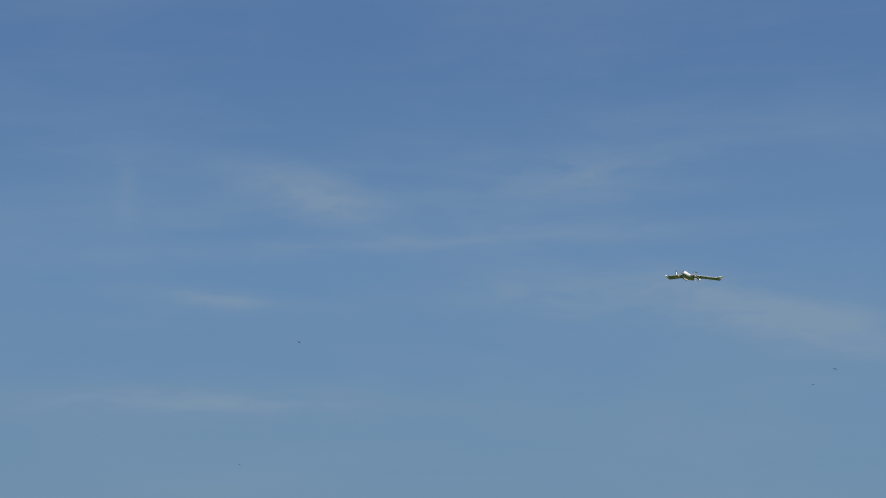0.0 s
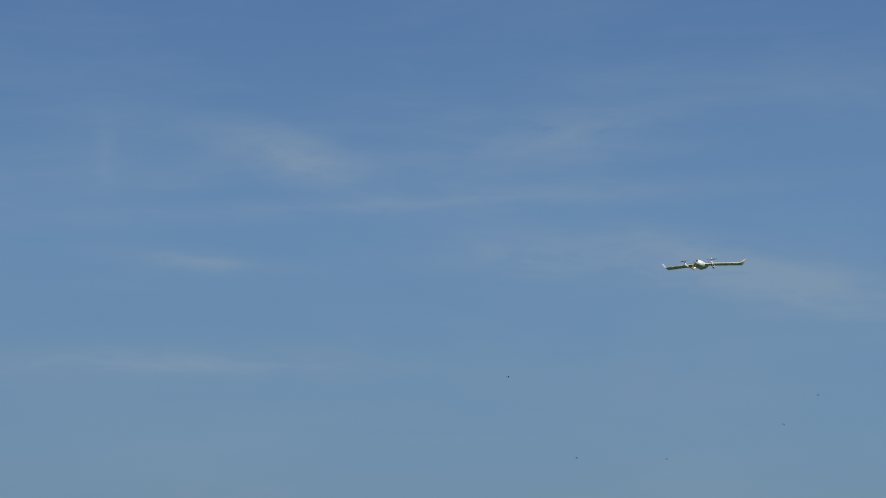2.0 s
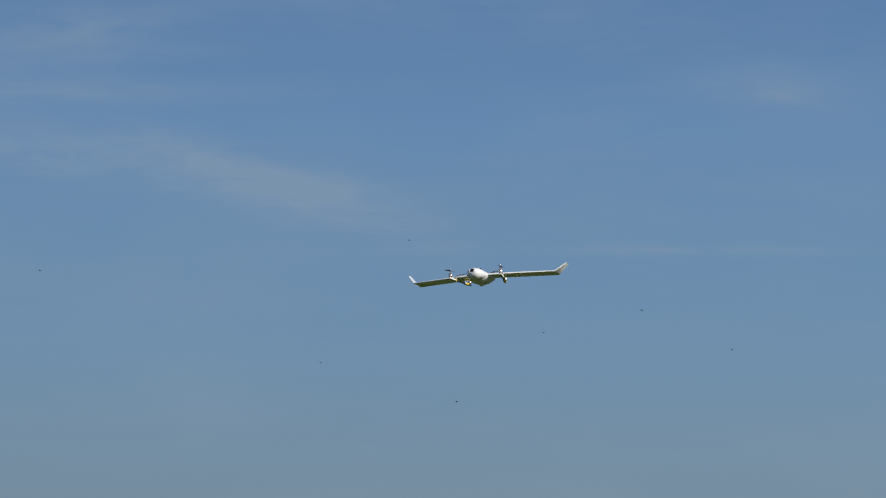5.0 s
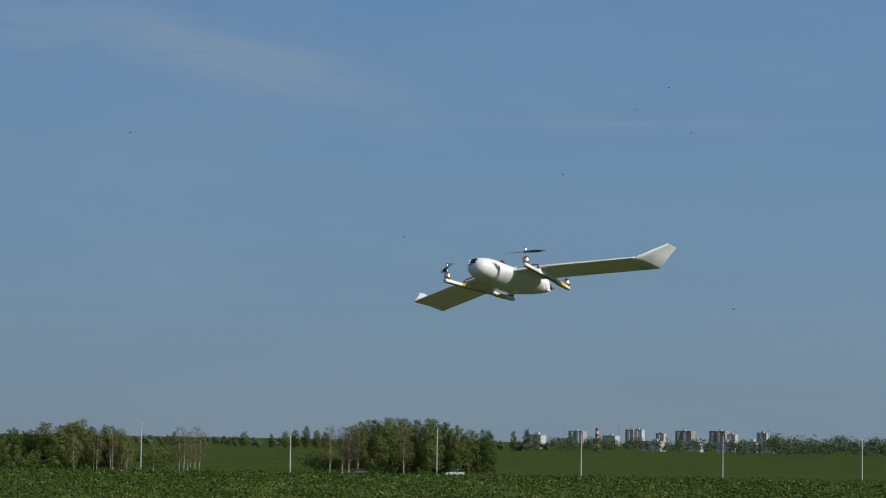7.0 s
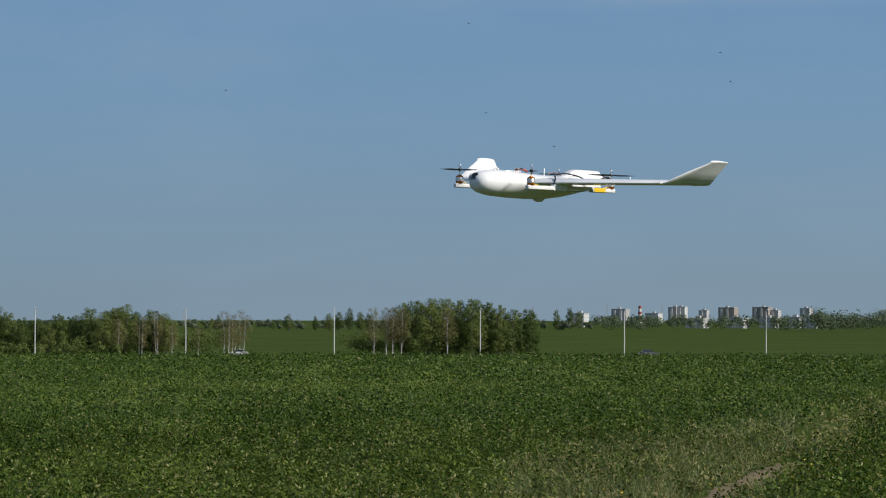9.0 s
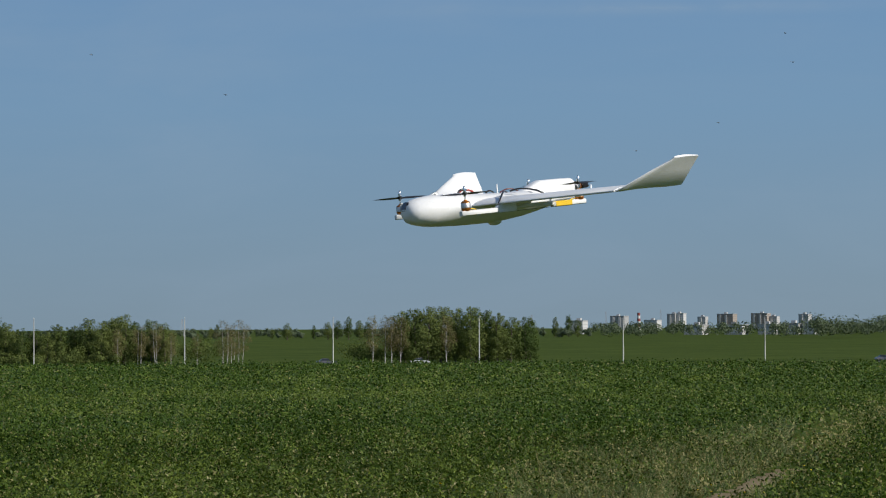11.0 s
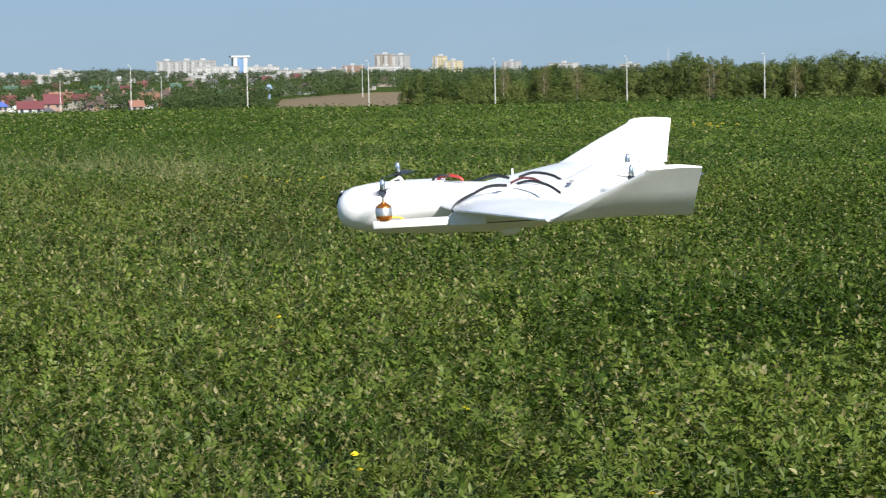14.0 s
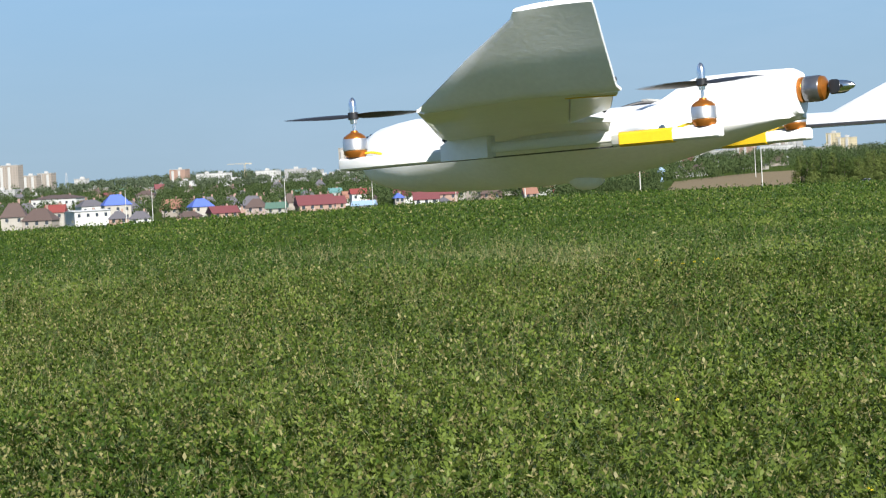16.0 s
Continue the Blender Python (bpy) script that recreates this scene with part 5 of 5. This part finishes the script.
def stems(rs, b0, b1, r0, r1, per_metre):
    """Places, heights and leans of single plants, in clumps with gaps between."""
    area = 0.5 * radians(b1 - b0) * (r1 * r1 - r0 * r0)
    x, y = scatter(rs, b0, b1, r0, r1, int(area * per_metre))
    h, near = canopy(x, y)
    keep = rs.rand(len(x)) < (0.15 + 0.85 * near + 0.4 * (1 - near) * ease(18, 24, np.hypot(x, y))) * ease(0.10, 0.34, line_distance(x, y, TRACK[:8])) * (0.10 + 0.90 * ease(0.05, 0.45, clumps(x, y))) * (1 - 0.75 * gaps(x, y))
    x, y, h = x[keep], y[keep], h[keep] * rs.uniform(0.75, 1.25, keep.sum())
    lean = np.stack([rs.normal(0, 0.28, len(x)), rs.normal(0, 0.28, len(x)), np.ones(len(x))], 1)
    return np.stack([x, y, terrain(x, y)], 1), lean * h[:, None]


def nodes(rs, root, rise, count, low):
    """Leaf bases up the stems with their ways: outwards, the higher the steeper."""
    t = np.stack([np.clip(low + (1 - low) * (k + rs.rand(len(root))) / count, 0, 1) for k in range(count)], 1)
    p = (root[:, None] + rise[:, None] * t[..., None]).reshape(-1, 3)
    t = t.ravel()
    n = len(t)
    ang, el = rs.uniform(0, 2 * np.pi, n), rs.normal(0.15, 0.4, n) + 0.75 * t ** 3
    a = np.stack([np.cos(ang) * np.cos(el), np.sin(ang) * np.cos(el), np.sin(el)], 1)
    b = np.stack([-np.sin(ang), np.cos(ang), rs.normal(0, 0.35, n)], 1)
    b /= np.linalg.norm(b, axis=1)[:, None]
    return p, a, b, np.cross(a, b)


def ovate(p, a, b, n, length, width, fold):
    """Leaflets with a rounded outline: two quads folded along the midrib."""
    L, W = length[:, None], width[:, None]
    tip = p + a * L - n * L * 0.10
    q = []
    for s in (-1, 1):
        u = p + a * L * 0.28 + b * s * W * 0.92 + n * W * fold
        v = p + a * L * 0.66 + b * s * W * 0.80 + n * W * fold * 0.7
        q.append([p, u, v, tip] if s < 0 else [p, tip, v, u])
    return np.stack(q[0] + q[1], 1).reshape(-1, 3)


def kite(p, a, b, n, length, width, fold):
    """Leaflets as one bent quad."""
    L, W = length[:, None], width[:, None]
    return np.stack([p, p + a * L * 0.45 - b * W + n * W * fold, p + a * L, p + a * L * 0.45 + b * W + n * W * fold], 1).reshape(-1, 3)


def feathered(rs, shape, p, a, b, n, pairs, long, wide):
    """Compound leaves: leaflets in pairs along a rib and one at its end; one block of vertices a leaf."""
    m = len(p)
    length = rs.uniform(0.05, 0.10, m) * long / 0.036
    out = []
    for k in range(pairs):
        t = 0.12 + 0.75 * k / pairs
        for s in (-1, 1):
            base = p + a * (length * t)[:, None] - n * (0.012 * t)
            way = a * 0.60 + b * s * 0.78 + n * rs.normal(0.1, 0.28, m)[:, None]
            out.append(shape(base, way, np.cross(n, way), n, rs.uniform(0.75, 1.3, m) * long, rs.uniform(0.7, 1.25, m) * wide, 0.45))
    out.append(shape(p + a * length[:, None], a, b, n, rs.uniform(0.75, 1.3, m) * long, rs.uniform(0.7, 1.25, m) * wide, 0.45))
    return np.concatenate([o.reshape(m, -1, 3) for o in out], 1)


def sorted_leaves(rs, p, leaves, where, corners=4):
    """Splits leaves into the common green, the dark lush drifts and the yellowed ones, each its own mesh."""
    k = leaves.shape[1] // corners
    p = np.repeat(p, k, axis=0)
    leaves = leaves.reshape(len(p), corners, 3)
    pale = rs.rand(len(p)) < 0.06 + 0.20 * value_noise(p[:, 0], p[:, 1], 1.1, 21) ** 3 + 0.5 * weedy(p[:, 0], p[:, 1]) + 0.07 * pale_lit_side(p[:, 0], p[:, 1])
    dark = ~pale & (rs.rand(len(p)) < 0.06 + (0.80 - 0.25 * pale_lit_side(p[:, 0], p[:, 1])) * lush(p[:, 0], p[:, 1]))
    for name, pick, mat, lab in (("crop_plants", ~pale & ~dark, LEAF, "dense green vetch crop with small feathered leaves"), ("lush_plants", dark, LUSH_SHADE_LEAF, "taller dark green plants and shade-dark clumps through the crop"), ("yellowed_leaves", pale, PALE_LEAF, "yellowed leaves scattered through the crop")):
        stuff_mesh(name, leaves[pick].reshape(-1, 3), 4, mat, lab + where)


def plant_crop():
    rs = np.random.RandomState(5)
    # nearest strip: whole plants with rounded leaflets
    root, rise = stems(rs, 2.5, 27, 7.2, 12.4, 115)
    p, a, b, n = nodes(rs, root, rise, 6, 0.30)
    sorted_leaves(rs, p, feathered(rs, ovate, p, a, b, n, 2, 0.040, 0.0125), "", 8)
    root2, rise2 = stems(rs, 27, 50.5, 7.2, 12.4, 115)
    p, a, b, n = nodes(rs, root2, rise2, 7, 0.30)
    sorted_leaves(rs, p, feathered(rs, kite, p, a, b, n, 3, 0.037, 0.0085), " on narrow ribs")
    stalks = np.concatenate([root, root2]), np.concatenate([rise, rise2])
    root, rise = stems(rs, 2.5, 51, 12.2, 20.0, 95)
    p, a, b, n = nodes(rs, root, rise, 6, 0.35)
    sorted_leaves(rs, p, feathered(rs, kite, p, a, b, n, 2, 0.039, 0.0115), ", further off")
    root, rise = stems(rs, -13, 2.5, 17, 20.0, 60)
    root2, rise2 = stems(rs, -13, 51.5, 19.8, 42, 56)
    root, rise = np.concatenate([root, root2]), np.concatenate([rise, rise2])
    p, a, b, n = nodes(rs, root, rise, 5, 0.40)
    sorted_leaves(rs, p, feathered(rs, kite, p, a, b, n, 1, 0.045, 0.0135), " running together")
    # the plants round the viewpoint
    root, rise = stems(rs, -180, 180, 0.9, 7.3, 34)
    p, a, b, n = nodes(rs, root, rise, 5, 0.35)
    sorted_leaves(rs, p, feathered(rs, kite, p, a, b, n, 1, 0.046, 0.0125), " round the viewpoint")
    # pale upright stems of the nearest plants
    root, rise = stalks
    w = np.stack([np.cos(root[:, 0] * 91), np.sin(root[:, 0] * 91), np.zeros(len(root))], 1) * 0.0036
    stuff_mesh("crop_stems", np.stack([root - w, root + w, root + rise * 1.25], 1).reshape(-1, 3), 3, GRASS, "thin pale green stems of the crop")
    # further rings: tufts
    for r0, r1, count, size in ((41.5, 78, 420000, 0.062), (77, 140, 260000, 0.10), (139, 330, 200000, 0.18)):
        p = leaf_places(rs, -13, 52, r0, r1, count, 0.8)
        a, b, n = frames_of(rs, p[:, 0], p[:, 1], 0.45)
        L, W = (size * rs.uniform(0.6, 1.3, len(p)))[:, None], (size * rs.uniform(0.25, 0.5, len(p)))[:, None]
        tuft = np.stack([p - b * W - a * L * 0.5, p + b * W - a * L * 0.5, p + a * L * 0.5], 1)
        dark = rs.rand(len(p)) < 0.10 + 0.84 * np.maximum(lush(p[:, 0], p[:, 1]), ease(0.54, 0.62, value_noise(p[:, 0] * 0.18, p[:, 1], 4.0, 17)))
        pale = rs.rand(len(p)) < 0.03 + 0.75 * weedy(p[:, 0], p[:, 1]) + 0.02 * pale_lit_side(p[:, 0], p[:, 1])
        dark &= ~pale
        stuff_mesh("yellowed_leaves", tuft[pale].reshape(-1, 3), 3, PALE_LEAF, "yellowed weeds along the thin strips of the field")
        stuff_mesh("crop_plants", tuft[~dark & ~pale].reshape(-1, 3), 3, LEAF, "green crop canopy running to the crest of the field")
        stuff_mesh("lush_plants", tuft[dark].reshape(-1, 3), 3, LUSH_SHADE_LEAF, "darker drifts of crop towards the crest of the field")
    # dry stalks and grass, thick on the thin ground
    for name, count, mat, lab, hh in (("dry_stalks", 260000, DRY_LEAF, "thin dry straw-coloured stalks among the weeds", 0.10), ("grass_blades", 800000, GRASS, "blue-green grass blades on the thin ground", 0.11)):
        bear, r = np.radians(rs.uniform(-8, 51, count)), rs.uniform(7.2, 66, count)
        x, y = -np.sin(bear) * r, np.cos(bear) * r
        h, near = canopy(x, y)
        keep = (rs.rand(len(x)) < np.where(near < 0.9, 0.8, 0.02 + 0.05 * pale_lit_side(x, y))) & (line_distance(x, y, TRACK) > 0.10 + 0.16 * rs.rand(len(x)) + 0.12 * ease(14, 24, r))
        x, y, h, r = x[keep], y[keep], h[keep], r[keep]
        p = np.stack([x, y, terrain(x, y)], 1)
        lean = np.stack([rs.normal(0, 0.5, len(x)), rs.normal(0, 0.5, len(x)), np.ones(len(x))], 1)
        L = (h * (0.7 + 0.35 * pale_lit_side(x, y)) + 0.03 + hh * rs.rand(len(x)) ** 1.5)[:, None]
        w = np.stack([np.cos(x * 91), np.sin(x * 91), np.zeros(len(x))], 1) * (0.0022 + 0.00012 * r)[:, None]
        stuff_mesh(name, np.stack([p - w, p + w, p + lean * L], 1).reshape(-1, 3), 3, mat, lab, "grass")


plant_crop()


def dandelion():
    root = empty("dandelion")
    tagged(root, "bright yellow dandelion among the green crop", "flower", "yellow dandelions in the field")
    bm = bmesh.new()
    tube(bm, [(0, 0, -0.28), (0.006, 0.0, -0.12), (0, 0, 0)], 0.0022, 5)
    part("stem", bm, GRASS, root)
    bm = bmesh.new()
    rs = random.Random(8)
    for ring, (count, r, lift) in enumerate(((14, 0.019, 0.002), (11, 0.014, 0.007), (7, 0.008, 0.011))):
        for k in range(count):
            a = 2 * math.pi * (k + 0.4 * ring) / count + rs.uniform(-0.1, 0.1)
            d, s = Vector((math.cos(a), math.sin(a), 0)), Vector((-math.sin(a), math.cos(a), 0)) * 0.0032
            c = Vector((0, 0, lift))
            vs = [bm.verts.new(q) for q in (c, c + d * r * 0.6 + s, c + d * r + Vector((0, 0, 0.003)), c + d * r * 0.6 - s)]
            bm.faces.new(vs)
    part("petals", bm, surface("dandelion_yellow", (0.88, 0.70, 0.02), 0.7, vary=0.1, scale=60), root, "yellow petals", smooth=False)
    return root


def plant_dandelions():
    f = dandelion()
    rs = np.random.RandomState(12)
    spots = [(-2.38, 20.9), (-1.88, 20.8), (-2.14, 16.1), (-1.88, 15.2), (-2.51, 13.5), (-1.31, 13.7), (-1.95, 11.7), (-2.24, 10.7), (-1.89, 16.4), (-4.32, 9.2), (-3.86, 8.2), (-3.53, 7.9), (-3.40, 8.6), (-2.41, 8.7), (-2.27, 8.7), (-2.38, 8.9), (-2.17, 9.8), (-2.02, 9.6), (-1.70, 9.1), (-2.44, 13.5), (-2.19, 10.7), (-1.66, 8.6), (-5.82, 9.3), (-9.74, 14.5), (-4.23, 9.2), (-9.41, 14.1), (-8.83, 8.7), (-6.21, 11.0), (-5.67, 9.1), (-0.86, 24.6), (-0.52, 24.4), (-0.03, 27.5), (-0.79, 24.9), (-1.94, 20.5)]
    for _ in range(34):
        t = rs.uniform(9, 33)
        spots.append((-2.1 + max(0, t - 16) * 0.36 - rs.uniform(0.0, 1.6), t))
    for _ in range(60):
        t = rs.uniform(8.5, 30)
        spots.append((-2.3 + max(0, t - 9) * 0.17 + max(0, t - 16) * 0.2 + rs.normal() * 0.55, t))
    for x, y in spots:
        h = float(canopy(np.array([x]), np.array([y]))[0][0])
        s = rs.uniform(0.85, 1.2)
        f.scale = (s, s, s)
        copy_thing(f, pose(x, y, zt(x, y) + h + 0.03, rs.uniform(-25, 25), rs.uniform(-25, 25), rs.uniform(0, 360)))
    # clusters of taller yellow weeds further off
    for cx, cy, n, k in ((-22.0, 33.3, 9, 1.8), (-31.0, 69.5, 12, 3.4)):
        for _ in range(n):
            x, y = cx + rs.normal() * 0.3 * k, cy + rs.normal() * 0.25 * k
            f.scale = (k, k, k)
            copy_thing(f, pose(x, y, zt(x, y) + 0.38 + rs.rand() * 0.1, 0, 0, rs.uniform(0, 360)))
    for o in (*f.children_recursive, f):
        bpy.data.objects.remove(o)


plant_dandelions()


def fly():
    """A small dark insect with two clear wings."""
    root = empty("fly")
    tagged(root, "tiny dark insect flying over the field", "insect", "insects in the air")
    bm = bmesh.new()
    lathe(bm, [(0.0005, -0.004), (0.0012, -0.002), (0.0013, 0.001), (0.0009, 0.002), (0.0011, 0.003), (0.0005, 0.004)], axis="x", n=8)
    part("body", bm, BLACK, root)
    for s in (-1, 1):
        bm = bmesh.new()
        loft(bm, [[(0.001, s * 0.001, z + 0.001), (-0.001, s * 0.007, z + 0.002), (-0.005, s * 0.008, z + 0.002), (-0.004, s * 0.002, z + 0.001)] for z in (0, 0.0003)])
        part("wing", bm, BOOM_GREY, root, smooth=False)
    return root


# moment, bearing and height of each insect in the air
FLIES = [(6.5, -3.65, 5.29), (6.5, -4.63, 5.96), (6.5, -7.72, 6.56), (7.0, 6.32, 6.85), (7.0, -3.67, 6.09), (3.0, 0.72, 13.47), (3.0, -2.00, 4.74), (9.0, 5.00, 5.21), (8.0, -3.71, 5.72)]
SWARM = [fly() for _ in FLIES]


# ---- what moves ----
def motions():
    flight = [
        (0, pose(-7.697, 71.892, EYE + 12.200, -5.7, -7.4, 254.6)), (0.5, pose(-8.062, 67.327, EYE + 11.454, -11.7, 0.5, 264.8)),
        (1, pose(-7.537, 61.867, EYE + 10.285, -6.4, -0.5, 270.1)), (1.5, pose(-6.474, 56.905, EYE + 9.132, -3.3, -0.2, 267.5)),
        (2, pose(-4.885, 51.964, EYE + 8.198, 1.2, -0.4, 264.6)), (2.5, pose(-3.406, 47.955, EYE + 7.388, 4.4, 1.4, 261.7)),
        (3, pose(-1.963, 43.258, EYE + 6.481, 3.1, 2.0, 261.3)), (3.5, pose(-1.002, 39.549, EYE + 5.792, 10.3, 1.3, 262.0)),
        (4, pose(-0.167, 35.431, EYE + 4.806, 4.9, 0.2, 259.7)), (6.3, pose(0.671, 18.687, EYE + 1.568, 7.5, -2.9, 249.5)),
        (6.6, pose(0.756, 17.091, EYE + 1.229, 12.3, -2.3, 244.6)), (7, pose(0.665, 15.378, EYE + 0.988, 8.9, -7.8, 236.3)),
        (7.5, pose(0.595, 13.930, EYE + 0.730, 2.3, -5.3, 231.8)), (8, pose(0.718, 13.143, EYE + 0.683, 10.5, 0.8, 227.6)),
        (8.5, pose(0.546, 12.933, EYE + 0.745, 4.7, -3.5, 224.4)), (9, pose(0.484, 13.056, EYE + 0.703, -3.2, 0.0, 220.1)),
        (9.2, pose(0.541, 13.000, EYE + 0.664, -1.3, 1.9, 218.3)), (11.3, pose(0.015, 10.395, EYE + 0.471, -0.7, 6.7, 210.2)),
        (11.5, pose(-0.287, 9.950, EYE + 0.292, -0.6, 7.2, 210.3)), (11.7, pose(-0.618, 9.471, EYE + 0.059, -0.3, 6.6, 211.5)),
        (12, pose(-1.145, 8.714, EYE - 0.302, 0.6, 1.8, 212.5)), (12.2, pose(-1.496, 8.229, EYE - 0.505, 0.3, -0.6, 213.6)),
        (12.4, pose(-1.825, 7.776, EYE - 0.656, -0.7, -1.5, 214.1)), (12.5, pose(-1.975, 7.558, EYE - 0.716, -0.4, -2.1, 214.3)),
        (12.7, pose(-2.261, 7.208, EYE - 0.773, 1.2, -2.9, 213.9)), (12.9, pose(-2.485, 6.884, EYE - 0.718, 3.4, -1.6, 213.1)),
        (13, pose(-2.597, 6.756, EYE - 0.668, 3.9, -1.1, 212.6)), (13.2, pose(-2.801, 6.511, EYE - 0.531, 2.2, -1.1, 211.9)),
        (13.5, pose(-3.082, 6.264, EYE - 0.359, -3.6, -6.1, 210.5)), (13.8, pose(-3.177, 5.998, EYE - 0.297, -4.6, -3.3, 208.5)),
        (14, pose(-3.158, 5.798, EYE - 0.353, -2.3, 1.8, 206.8)), (14.3, pose(-3.113, 5.392, EYE - 0.385, 0.5, 3.2, 204.9)),
        (14.5, pose(-3.112, 5.098, EYE - 0.295, 3.4, 3.0, 203.5)), (14.7, pose(-3.178, 4.895, EYE - 0.233, 4.9, 0.0, 202.0)),
        (15, pose(-3.220, 4.628, EYE - 0.245, -2.0, -5.1, 199.5)), (15.2, pose(-3.184, 4.489, EYE - 0.273, -5.4, -5.6, 198.2)),
        (15.5, pose(-2.951, 4.173, EYE - 0.192, 0.9, 2.1, 196.0)), (15.7, pose(-2.792, 3.933, EYE - 0.083, 2.5, 3.5, 194.2)),
        (16, pose(-2.626, 3.642, EYE + 0.034, 1.5, 2.1, 189.5)),
    ]
    walk(DRONE, flight)
    # the elevons work against each other as the aircraft passes
    for surface_part, at, axis in ELEVONS:
        up = 1 if at.y > 0 else -0.5
        walk(surface_part, [(t, Matrix.Translation(at) @ Matrix.Rotation(radians(a * up), 4, axis)) for t, a in ((0, 0), (11.3, 2), (13.5, 3), (14.5, 1), (15.5, 3), (15.7, 12), (15.9, 17), (16.0, 17))])
    # the four rotors spin in turn and counter-turn; one row a thirtieth of a second
    for k, (prop, hand) in enumerate(PROPS):
        at = Matrix.Translation(prop.location)
        walk(prop, [(i / FPS, at @ pose(0, 0, 0, 0, 0, hand * (i * 87.0 + (56, 37, 74, 111)[k]))) for i in range(int(16 * FPS) + 1)])
        for blade in prop.children[:2]:
            walk(blade, [(i / FPS, pose(0, 0, 0, 0, 0, hand * i * 86.0)) for i in range(int(16 * FPS) + 1)])
    # insects wander through the air
    for k, (insect, (t0, bearing, up)) in enumerate(zip(SWARM, FLIES)):
        d = 8.0 + 0.7 * (k % 3)
        x0, y0 = polar(bearing, d)
        rows = []
        for i in range(65):
            t = i / 4
            u = t - t0
            rows.append((t, pose(x0 + 0.5 * math.sin(1.7 * u + k) - 0.5 * math.sin(k) + 0.12 * u, y0 + 0.4 * math.sin(1.1 * u), EYE + d * math.tan(radians(up)) + 0.3 * math.sin(1.4 * u) + 0.1 * math.sin(4.1 * u), 0, 0, 60 * math.sin(1.7 * u + k))))
        walk(insect, rows)
    # cars roll along the road at a steady pace
    for vehicle, runs in CARS:
        rows = []
        s0, s1 = runs[0][1], runs[-1][1]
        for t, s in runs:
            x, y = road(s, 2.2 if s1 < s0 else 5.8)
            rows.append((t, pose(x, y, zt(x, y) + 0.32, 0, 0, ROAD_B + (180 if s1 > s0 else 0))))
        walk(vehicle, rows)


motions()
